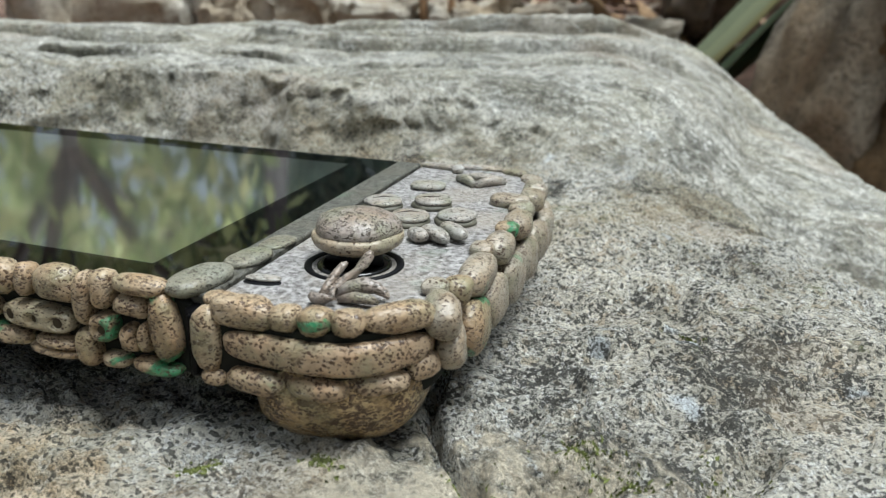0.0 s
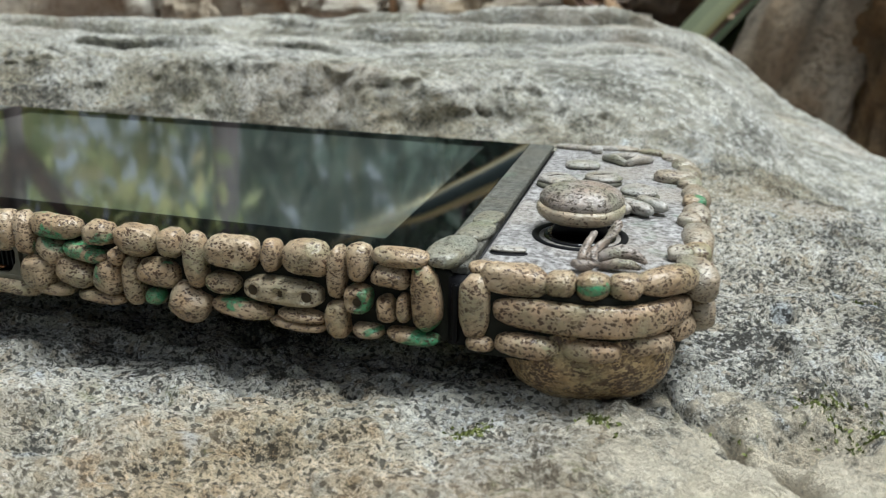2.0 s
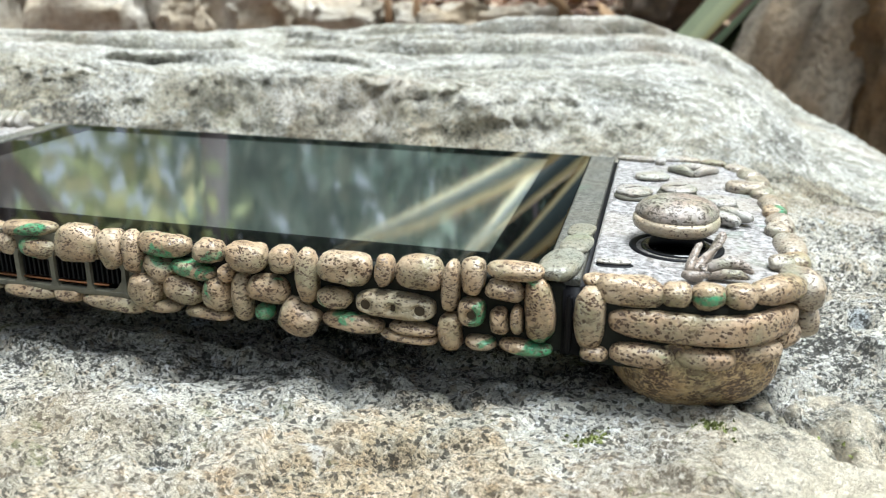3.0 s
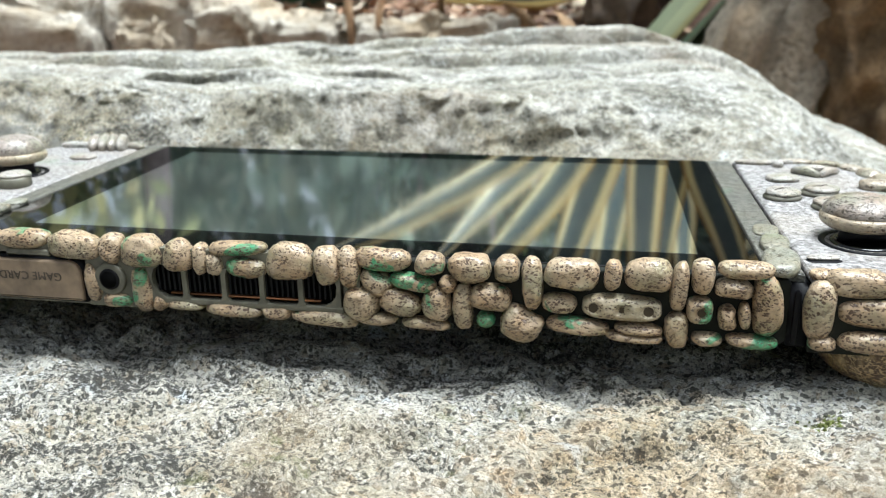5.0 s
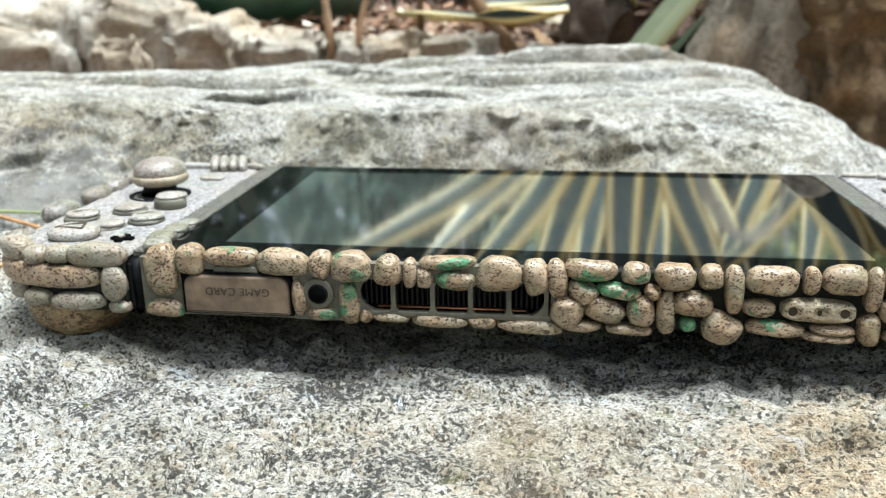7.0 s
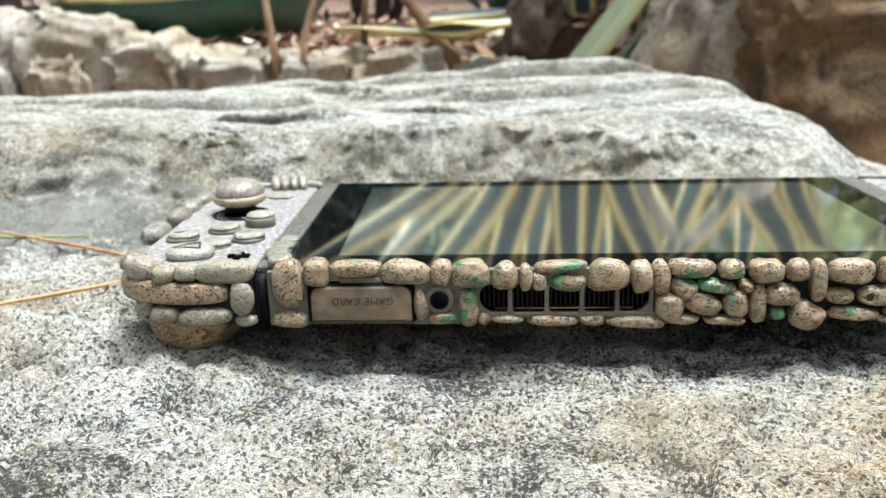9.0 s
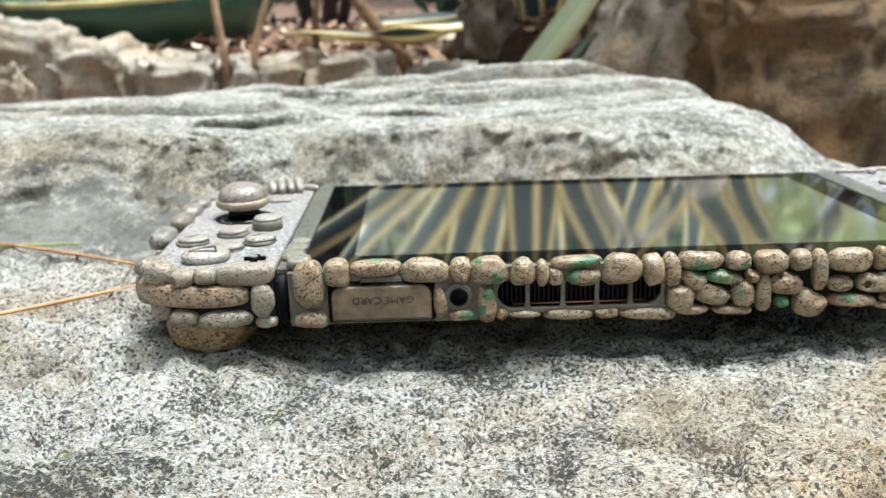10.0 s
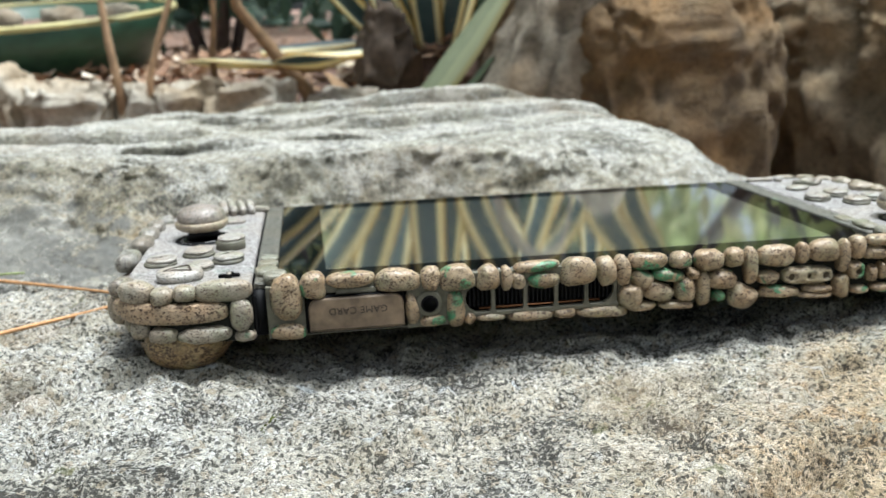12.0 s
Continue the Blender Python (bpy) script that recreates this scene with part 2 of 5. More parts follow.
    # rusty stains on the near side
    for centre, radius in (((0.066, -0.030, 0.0), 0.034), ((0.030, -0.070, 0.0), 0.036), ((0.148, -0.004, 0.0), 0.026), ((0.030, 0.180, 0.0), 0.016), ((0.052, 0.186, 0.0), 0.014)):
        away = nt.nodes.new("ShaderNodeVectorMath")
        away.operation = "DISTANCE"
        nt.links.new(coords(nt), away.inputs[0])
        away.inputs[1].default_value = centre
        soft = plus(nt, plus(nt, away.outputs["Value"], radius, "DIVIDE"), plus(nt, plus(nt, mid, 0.5, "SUBTRACT"), 3.0, "MULTIPLY"))
        col = mix(nt, ramp(nt, soft, (0.35, 0.7), (1.0, 0.0)), col, (1.0, 0.80, 0.56), "MULTIPLY")
    # a darker grey patch at the foot of the face and a paler tan patch
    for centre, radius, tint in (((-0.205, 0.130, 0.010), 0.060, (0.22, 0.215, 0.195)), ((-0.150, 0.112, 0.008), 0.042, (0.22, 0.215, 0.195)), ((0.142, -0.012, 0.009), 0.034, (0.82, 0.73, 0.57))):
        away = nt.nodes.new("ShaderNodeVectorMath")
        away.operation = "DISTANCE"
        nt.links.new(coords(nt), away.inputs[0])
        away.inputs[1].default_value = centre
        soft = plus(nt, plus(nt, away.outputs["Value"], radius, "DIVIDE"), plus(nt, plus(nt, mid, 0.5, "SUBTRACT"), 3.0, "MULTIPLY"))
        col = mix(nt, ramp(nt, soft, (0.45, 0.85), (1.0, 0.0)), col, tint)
    # the raised back of the slab wears a smoother grey crust of lichen, its broken face browner and blotched
    place = nt.nodes.new("ShaderNodeSeparateXYZ")
    nt.links.new(coords(nt), place.inputs[0])
    depth = plus(nt, place.outputs[1], plus(nt, plus(nt, mid, 0.5, "SUBTRACT"), 0.10, "MULTIPLY"))
    streak = nt.nodes.new("ShaderNodeMapping")
    streak.inputs["Rotation"].default_value = (0, 0, radians(-8))
    streak.inputs["Scale"].default_value = (0.35, 1.6, 1.0)
    nt.links.new(coords(nt), streak.inputs["Vector"])
    layers = noise_tex(nt, streak.outputs[0], 60, 6, 0.62)
    pale = mix(nt, ramp(nt, plus(nt, plus(nt, broad, 0.45, "MULTIPLY"), plus(nt, mid, 0.55, "MULTIPLY")), (0.42, 0.0), (0.55, 1.0)), (0.26, 0.25, 0.215), (0.72, 0.705, 0.65))
    pale = mix(nt, ramp(nt, layers, (0.40, 0.9), (0.435, 0.0)), pale, (0.11, 0.105, 0.085))
    pale = mix(nt, ramp(nt, hue[0], (0.1, 0.75), (0.5, 0.0)), pale, (0.30, 0.29, 0.25))
    pale = mix(nt, ramp(nt, hue[2], (0.86, 0.0), (0.90, 0.8)), pale, (0.90, 0.89, 0.85))
    pale = mix(nt, ramp(nt, noise_tex(nt, co, 700, 5, 0.7), (0.41, 0.9), (0.47, 0.0)), pale, (0.10, 0.097, 0.08))
    pale = mix(nt, ramp(nt, noise_tex(nt, co, 14, 3), (0.58, 0.0), (0.70, 0.5)), pale, (0.52, 0.41, 0.31))
    blots = noise_tex(nt, streak.outputs[0], 150, 6, 0.7, 0.6)
    pale = mix(nt, ramp(nt, noise_tex(nt, co, 26, 5, 0.62, 0.8), (0.44, 0.0), (0.60, 0.8)), pale, (0.70, 0.68, 0.58), "MULTIPLY")
    pale = mix(nt, ramp(nt, blots, (0.36, 0.75), (0.46, 0.0)), pale, (0.19, 0.185, 0.15))
    crust = ramp(nt, depth, (0.17, 0.0), (0.23, 0.72))
    col = mix(nt, crust, col, pale)
    face = plus(nt, ramp(nt, depth, (0.135, 0.0), (0.16, 1.0), (0.205, 1.0), (0.235, 0.0)), ramp(nt, noise_tex(nt, co, 36, 5, 0.6, 0.6), (0.44, 0.0), (0.58, 0.7)), "MULTIPLY")
    col = mix(nt, face, col, (0.60, 0.555, 0.44), "MULTIPLY")
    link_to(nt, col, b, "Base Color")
    h = plus(nt, plus(nt, fine, plus(nt, mid, 1.0, "MULTIPLY")), plus(nt, plus(nt, grain, 0.25, "MULTIPLY"), plus(nt, plus(nt, dark, gap, "MAXIMUM"), -0.8, "MULTIPLY")))
    h = plus(nt, h, plus(nt, 1.0, plus(nt, crust, 0.25, "MULTIPLY"), "SUBTRACT"), "MULTIPLY")
    bump(nt, b, h, 1.0, 0.0018)
    return m


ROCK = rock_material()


def stone_material(name, light, dark, warm, scale=14.0):
    m, nt, b = material(name, 0.9)
    co = coords(nt)
    a = noise_tex(nt, co, scale, 6, 0.6, 0.5)
    f = noise_tex(nt, co, scale * 9, 5, 0.65)
    w = noise_tex(nt, co, scale * 0.35, 3)
    col = mix(nt, ramp(nt, a, (0.35, 0.0), (0.65, 1.0)), dark, light)
    col = mix(nt, ramp(nt, w, (0.45, 0.0), (0.62, 0.85)), col, warm)
    col = mix(nt, ramp(nt, f, (0.34, 0.55), (0.52, 0.0)), col, tuple(c * 0.35 for c in dark))
    link_to(nt, col, b, "Base Color")
    bump(nt, b, plus(nt, a, f), 0.8, 0.012)
    return m


BORDER_STONE = stone_material("pale_border_stone", (0.55, 0.51, 0.44), (0.30, 0.25, 0.185), (0.40, 0.31, 0.205), 11.0)
BROWN_BOULDER = stone_material("brown_boulder", (0.215, 0.15, 0.08), (0.085, 0.056, 0.031), (0.24, 0.135, 0.05), 20.0)
TAN_BOULDER = stone_material("tan_boulder", (0.40, 0.32, 0.21), (0.12, 0.085, 0.05), (0.36, 0.24, 0.12), 22.0)
SOIL = stone_material("reddish_soil", (0.30, 0.195, 0.145), (0.10, 0.062, 0.045), (0.25, 0.15, 0.11), 22.0)
BOWL_GREEN = plain("dark_green_glazed_bowl", (0.025, 0.065, 0.040), 0.4, 0.0, 25, 0.4, 0.002)
BOWL_RIM = plain("worn_yellow_rim", (0.26, 0.23, 0.10), 0.6, 0.0, 10, 0.8, 0.001)
DRY = plain("dry_leaf", (0.42, 0.27, 0.15), 0.8, 0.0, 60, 0.5, 0.002)
DRY_GREY = plain("withered_grey_leaf", (0.36, 0.32, 0.28), 0.8, 0.0, 60, 0.35, 0.002)
DRY_PALE = plain("bleached_leaf", (0.62, 0.52, 0.38), 0.8, 0.0, 60, 0.3, 0.002)
GREY_BOULDER = stone_material("grey_tan_boulder", (0.36, 0.31, 0.24), (0.15, 0.125, 0.09), (0.30, 0.22, 0.14), 16.0)
DEAD_DARK = plain("rotten_leaf_sheath", (0.085, 0.06, 0.042), 0.85, 0.0, 60, 0.6, 0.003)
STEM_TAN = plain("dry_tan_stem", (0.45, 0.30, 0.18), 0.85, 0.0, 50, 0.4, 0.003)
STEM = plain("dead_brown_stem", (0.20, 0.12, 0.06), 0.85, 0.0, 50, 0.5, 0.003)
NEEDLE = plain("dry_pine_needle", (0.42, 0.22, 0.09), 0.6, 0.0, 500, 0.4)
BLADE = plain("green_grass_blade", (0.24, 0.28, 0.10), 0.6, 0.0, 500, 0.3)
MOSS = plain("yellow_green_moss", (0.12, 0.135, 0.035), 0.9, 0.0, 900, 0.5)
BARK = plain("grey_purple_bark", (0.17, 0.145, 0.15), 0.9, 0.0, 18, 0.5, 0.01)


def foliage_material(name, shades, thin):
    m, nt, b = material(name, 0.6)
    geo = nt.nodes.new("ShaderNodeNewGeometry").outputs["Random Per Island"]
    col = ramp(nt, geo, *shades)
    link_to(nt, col, b, "Base Color")
    through_leaf = nt.nodes.new("ShaderNodeBsdfTranslucent")
    nt.links.new(col, through_leaf.inputs[0])
    both = nt.nodes.new("ShaderNodeMixShader")
    both.inputs[0].default_value = thin
    nt.links.new(b.outputs[0], both.inputs[1])
    nt.links.new(through_leaf.outputs[0], both.inputs[2])
    nt.links.new(both.outputs[0], nt.nodes["Material Output"].inputs[0])
    return m


FOLIAGE = foliage_material("tree_leaf", ((0.0, (0.22, 0.29, 0.13)), (0.5, (0.45, 0.51, 0.24)), (0.85, (0.63, 0.64, 0.33)), (1.0, (0.74, 0.71, 0.44))), 0.6)
BLUE_FOLIAGE = foliage_material("blue_green_leaf", ((0.0, (0.22, 0.33, 0.29)), (0.5, (0.40, 0.51, 0.45)), (0.85, (0.53, 0.62, 0.53)), (1.0, (0.65, 0.70, 0.58))), 0.65)
EVERGREEN = foliage_material("evergreen_leaf", ((0.0, (0.02, 0.045, 0.03)), (0.6, (0.04, 0.085, 0.055)), (1.0, (0.09, 0.15, 0.10))), 0.25)


def litter_material():
    m, nt, b = material("leaf_litter", 0.85)
    geo = nt.nodes.new("ShaderNodeNewGeometry").outputs["Random Per Island"]
    link_to(nt, ramp(nt, geo, (0.0, (0.10, 0.05, 0.03)), (0.4, (0.30, 0.17, 0.10)), (0.75, (0.42, 0.30, 0.20)), (1.0, (0.62, 0.54, 0.44))), b, "Base Color")
    return m


LITTER = litter_material()


def agave_material(name, dark, pale, margin, rim=(0.46, 0.29, 0.06)):
    m, nt, b = material(name, 0.42)
    uv = nt.nodes.new("ShaderNodeSeparateXYZ")
    nt.links.new(coords(nt, "UV"), uv.inputs[0])
    co = coords(nt)
    u = plus(nt, uv.outputs[0], plus(nt, noise_tex(nt, co, 9, 3), 0.10, "MULTIPLY"))
    edge = ramp(nt, u, (0.25, 1.0), (0.29, 0.0), (0.79, 0.0), (0.83, 1.0))
    green = mix(nt, noise_tex(nt, co, 40, 4), dark, pale)
    col = mix(nt, edge, green, margin)
    col = mix(nt, ramp(nt, u, (0.10, 1.0), (0.13, 0.0), (0.97, 0.0), (1.0, 1.0)), col, rim)
    link_to(nt, col, b, "Base Color")
    glow = nt.nodes.new("ShaderNodeBsdfTranslucent")
    nt.links.new(col, glow.inputs[0])
    both = nt.nodes.new("ShaderNodeMixShader")
    both.inputs[0].default_value = 0.35
    nt.links.new(b.outputs[0], both.inputs[1])
    nt.links.new(glow.outputs[0], both.inputs[2])
    nt.links.new(both.outputs[0], nt.nodes["Material Output"].inputs[0])
    return m


AGAVE = agave_material("variegated_agave_leaf", (0.035, 0.07, 0.078), (0.11, 0.165, 0.165), (0.90, 0.81, 0.48))
AGAVE_UNDER = agave_material("agave_underside", (0.022, 0.040, 0.026), (0.045, 0.07, 0.045), (0.06, 0.085, 0.05), (0.07, 0.08, 0.045))
AGAVE_PALE = agave_material("pale_agave_leaf", (0.20, 0.24, 0.15), (0.31, 0.34, 0.22), (0.33, 0.355, 0.215), (0.34, 0.31, 0.14))


# ---- mesh tools ----
def at_world(ob):
    return Matrix.Translation(ob.location) if ob.parent is None else Matrix.Identity(4)


def finish(bm, name, mat, smooth=True):
    me = bpy.data.meshes.new(name)
    bm.normal_update()
    bm.to_mesh(me)
    bm.free()
    me.materials.append(mat)
    if smooth:
        me.polygons.foreach_set("use_smooth", [True] * len(me.polygons))
    return me


def part(name, bm, mat, parent=None, label="", smooth=True):
    """One mesh object, built in world places, under a thing or a part."""
    ob = new(name, finish(bm, name, mat, smooth))
    if parent is not None:
        ob.parent = parent
        ob.matrix_parent_inverse = at_world(parent).inverted()
    return tagged(ob, label)


def thing(name, base, label, category, group=""):
    ob = new(name)
    ob.location = base
    ob.empty_display_size = 0.02
    return tagged(ob, label, category, group)


def lump(size, centre, turn=(0, 0, 0), square=2.4, rough=0.05, seed=0, nu=20, nv=12, bend=0.0, wrap=0.0):
    """A worn rounded body: a superellipsoid with an uneven skin."""
    bm = bmesh.new()
    sx, sy, sz = (s / 2 for s in size)
    e = 2.0 / square
    rot = Euler([radians(a) for a in turn]).to_matrix()
    small = min(size)

    def place(a, c):
        v = Vector((math.cos(a) * math.cos(c), math.sin(a) * math.cos(c), math.sin(c)))
        ca, sa, cc, sc = math.cos(a), math.sin(a), math.cos(c), math.sin(c)
        g = lambda w: math.copysign(abs(w) ** e, w)
        p = Vector((sx * g(ca) * g(cc), sy * g(sa) * g(cc), sz * g(sc)))
        k = noise.noise(v * 1.3 + Vector((seed * 3.7, seed * 1.9, seed * 5.3))) + 0.45 * noise.noise(v * 3.1 + Vector((seed, 0, seed * 2.1)))
        p += v * (k * rough * small * 2)
        p.z += bend * ((p.x / sx) ** 2 - 0.5)
        p.y += abs(wrap) * max(0.0, math.copysign(1, wrap) * p.x / sx) ** 2
        return rot @ p + Vector(centre)

    top, low = bm.verts.new(place(0, math.pi / 2)), bm.verts.new(place(0, -math.pi / 2))
    rings = [[bm.verts.new(place(2 * math.pi * i / nu, math.pi * (j / nv - 0.5))) for i in range(nu)] for j in range(1, nv)]
    for i in range(nu):
        k = (i + 1) % nu
        bm.faces.new((low, rings[0][k], rings[0][i]))
        bm.faces.new((top, rings[-1][i], rings[-1][k]))
        for r, s in zip(rings, rings[1:]):
            bm.faces.new((r[i], r[k], s[k], s[i]))
    return bm


def outline_slab(points, z0, z1, soft=0.0006):
    """A flat slab over an outline, with its upper edge rounded off."""
    bm = bmesh.new()
    low = [bm.verts.new((x, y, z0)) for x, y in points]
    bm.faces.new(low[::-1])
    f = bmesh.ops.extrude_face_region(bm, geom=[bm.faces[0]] if False else list(bm.faces))
    vs = [v for v in f["geom"] if isinstance(v, bmesh.types.BMVert)]
    for v in vs:
        v.co.z = z1
    bmesh.ops.recalc_face_normals(bm, faces=bm.faces)
    if soft:
        es = [e for e in bm.edges if all(abs(v.co.z - z1) < 1e-7 for v in e.verts)]
        bmesh.ops.bevel(bm, geom=es, offset=soft, segments=3, profile=0.5, affect="EDGES")
    return bm


def rounded_rect(x0, x1, y0, y1, radii, n=8):
    """Radii at (x0,y0), (x1,y0), (x1,y1), (x0,y1)."""
    pts = []
    for (cx, cy, sx, sy, a0), r in zip(((x0, y0, 1, 1, 180), (x1, y0, -1, 1, 270), (x1, y1, -1, -1, 0), (x0, y1, 1, -1, 90)), radii):
        if r <= 0:
            pts.append((cx, cy))
            continue
        for i in range(n + 1):
            a = radians(a0 + 90 * i / n)
            pts.append((cx + sx * r + r * math.cos(a), cy + sy * r + r * math.sin(a)))
    return pts


def upright(points, y0, y1, soft=0.0):
    """A slab over an outline in x and z, reaching from y0 (front) to y1."""
    bm = outline_slab([(x, z) for x, z in points], -y1, -y0, soft)
    for v in bm.verts:
        x, z, y = v.co
        v.co = (x, -y, z)
    bmesh.ops.recalc_face_normals(bm, faces=bm.faces)
    return bm


def disc_stack(centre, levels, n=28, wobble=0.0, seed=0):
    """A turned body from (radius, height) levels, closed at both ends."""
    bm = bmesh.new()
    cx, cy, cz = centre
    rings = []
    for r, h in levels:
        ring = []
        for i in range(n):
            a = 2 * math.pi * i / n
            k = 1 + wobble * noise.noise(Vector((math.cos(a) * 1.5 + seed * 2.3, math.sin(a) * 1.5, h * 60)))
            ring.append(bm.verts.new((cx + r * k * math.cos(a), cy + r * k * math.sin(a), cz + h)))
        rings.append(ring)
    for r, s in zip(rings, rings[1:]):
        for i in range(n):
            k = (i + 1) % n
            bm.faces.new((r[i], r[k], s[k], s[i]))
    bm.faces.new(rings[0][::-1])
    bm.faces.new(rings[-1])
    return bm


def tube(path, radii, n=8):
    bm = bmesh.new()
    rings = []
    for i, p in enumerate(path):
        p = Vector(p)
        d = (Vector(path[min(i + 1, len(path) - 1)]) - Vector(path[max(i - 1, 0)])).normalized()
        u = d.orthogonal().normalized()
        w = d.cross(u)
        rings.append([bm.verts.new(p + (u * math.cos(2 * math.pi * k / n) + w * math.sin(2 * math.pi * k / n)) * radii[i]) for k in range(n)])
    for r, s in zip(rings, rings[1:]):
        for k in range(n):
            bm.faces.new((r[k], r[(k + 1) % n], s[(k + 1) % n], s[k]))
    bm.faces.new(rings[0][::-1])
    bm.faces.new(rings[-1])
    bmesh.ops.recalc_face_normals(bm, faces=bm.faces)
    return bm


# ---- the rock slab that carries the console ----
def lattice(ix, iy, seed):
    h = (ix * 374761393 + iy * 668265263 + seed * 982451653) & 0x7FFFFFFF
    h = ((h ^ (h >> 13)) * 1274126177) & 0x7FFFFFFF
    return ((h ^ (h >> 16)) & 0xFFFF) / 32768.0 - 1.0


def value_noise(x, y, seed):
    ix, iy = np.floor(x).astype(np.int64), np.floor(y).astype(np.int64)
    fx, fy = x - ix, y - iy
    fx, fy = fx * fx * fx * (fx * (fx * 6 - 15) + 10), fy * fy * fy * (fy * (fy * 6 - 15) + 10)
    a, b = lattice(ix, iy, seed), lattice(ix + 1, iy, seed)
    c, d = lattice(ix, iy + 1, seed), lattice(ix + 1, iy + 1, seed)
    return (a * (1 - fx) + b * fx) * (1 - fy) + (c * (1 - fx) + d * fx) * fy


def fbm(x, y, size, seed, octaves=4, gain=0.5):
    total, amp = 0.0, 1.0
    for o in range(octaves):
        c, s = math.cos(0.7 * o + seed), math.sin(0.7 * o + seed)
        total = total + amp * value_noise((c * x - s * y) / size + 31.7 * o, (s * x + c * y) / size + 17.3, seed + o)
        size, amp = size * 0.5, amp * gain
    return total


def step(a, b, v):
    t = np.clip((v - a) / (b - a), 0, 1)
    return t * t * (3 - 2 * t)


def groove(x, y, ends, width, depth):
    (x0, y0), (x1, y1) = ends
    t = np.clip(((x - x0) * (x1 - x0) + (y - y0) * (y1 - y0)) / ((x1 - x0) ** 2 + (y1 - y0) ** 2), 0, 1)
    d = np.hypot(x - x0 - t * (x1 - x0), y - y0 - t * (y1 - y0)) + 0.0006 * fbm(x, y, 0.006, 71, 2)
    return depth * np.exp(-((d / width) ** 2))


def rock_height(x, y):
    warp = fbm(x, y, 0.05, 5, 3)
    flat = 0.0062 + 0.0035 * step(0.05, 0.11, x) * (1 - step(0.05, 0.13, y)) + 0.005 * step(-0.07, -0.15, x) - 0.003 * step(0.12, 0.2, x) * step(0.08, 0.14, y)
    foot = 0.186 - 0.055 * step(-0.09, -0.16, x) - 0.02 * step(0.02, 0.10, x) + 0.010 * warp * (1 - step(0.03, 0.1, x))
    run = 0.016 + 0.10 * step(0.015, 0.11, x) + 0.05 * step(-0.1, -0.2, x)
    face = step(0, 1, (y - foot) / run)
    bed = 3.2 * face + 0.5 * fbm(x * 0.6, y, 0.05, 19, 3)
    bed = bed - np.floor(bed)
    face = face + 0.16 * step(-0.07, -0.12, x) * 4 * face * (1 - face) * (step(0.0, 0.2, bed) - bed)
    shelf = 0.0335 + 0.005 * step(-0.12, -0.2, x)
    rise = -0.012 * step(-0.02, -0.34, x) * step(0.26, 0.45, y) - 0.003 * step(0.06, 0.14, x) * step(0.4, 0.5, y)
    k = (y + 0.13 * x) / 0.045 + 0.55 * fbm(x * 0.4, y, 0.09, 13, 3)
    part_k = k - np.floor(k)
    terrace = step(0.0, 0.07, part_k) - part_k - 1.5 * np.exp(-(((part_k - 0.03) / 0.045) ** 2)) - 0.3
    # two long risers on the right half, each with a dark undercut at its foot
    for y0, slope, x0, x1, tall, back, fade in ((0.330, 0.30, -0.05, 0.115, 0.0085, 0.040, 0.03), (0.472, 0.10, 0.02, 0.075, 0.0100, 0.08, 0.30), (0.268, 0.50, 0.0, 0.10, 0.0030, 0.025, 0.03)):
        v = y - y0 - slope * x - 0.003 * fbm(x, y * 2, 0.03, 63, 3)
        riser = step(0.0, 0.0022, v) * np.exp(-np.maximum(v, 0) / back) - 0.7 * np.exp(-(((v + 0.002) / 0.0035) ** 2))
        rise = rise + tall * riser * step(x0 - fade, x0, x) * (1 - step(x1, x1 + 0.03, x)) * np.clip(1.0 + 0.35 * fbm(x, y * 0.3, 0.05, 67, 2), 0.4, 1.4)
    # shorter scarps where the beds have broken away on the left half
    for x0, y0, x1, y1, tall in ((-0.33, 0.505, -0.12, 0.525, 0.0050), (-0.165, 0.416, -0.095, 0.372, 0.0060), (-0.135, 0.332, -0.045, 0.356, 0.0050), (-0.06, 0.352, 0.01, 0.373, 0.0040),
                                 (-0.28, 0.306, -0.18, 0.286, 0.0060), (-0.20, 0.284, -0.135, 0.312, 0.0055), (-0.18, 0.232, -0.10, 0.250, 0.0045), (-0.40, 0.385, -0.2, 0.37, 0.0045), (-0.10, 0.268, -0.03, 0.262, 0.0035)):
        t = (x - x0) / (x1 - x0)
        v = y - y0 - (y1 - y0) * t - 0.0025 * fbm(x, y * 2, 0.03, 97, 3)
        scarp = step(0.0, 0.0020, v) * np.exp(-np.maximum(v, 0) / 0.022) - 1.7 * np.exp(-(((v + 0.0012) / 0.0024) ** 2))
        rise = rise + 1.2 * tall * scarp * step(0.0, 0.2, t) * (1 - step(0.8, 1.0, t))
    rise = rise + 0.0008 * (1 - 0.8 * step(0.06, 0.13, x)) * terrace * np.clip(0.75 + 0.8 * fbm(x * 0.5, y, 0.07, 17, 2), 0, 1.5)
    z = flat + face * (shelf - flat) + rise * step(0.19, 0.24, y - 0.03 * step(-0.1, -0.16, -x))
    on_face = face * (1 - face) * 4
    pockets = np.abs(fbm(x, y * 1.5, 0.04, 21, 4, 0.5))
    west = step(-0.07, -0.12, x)
    z = z - on_face * (1 - step(0.05, 0.14, x)) * (1 - 0.8 * west) * (0.0040 * (0.5 - pockets)) + on_face * (0.0032 - 0.0016 * west) * fbm(x, y, 0.014, 29, 4)
    back = 1 - 0.65 * step(0.205, 0.235, y)
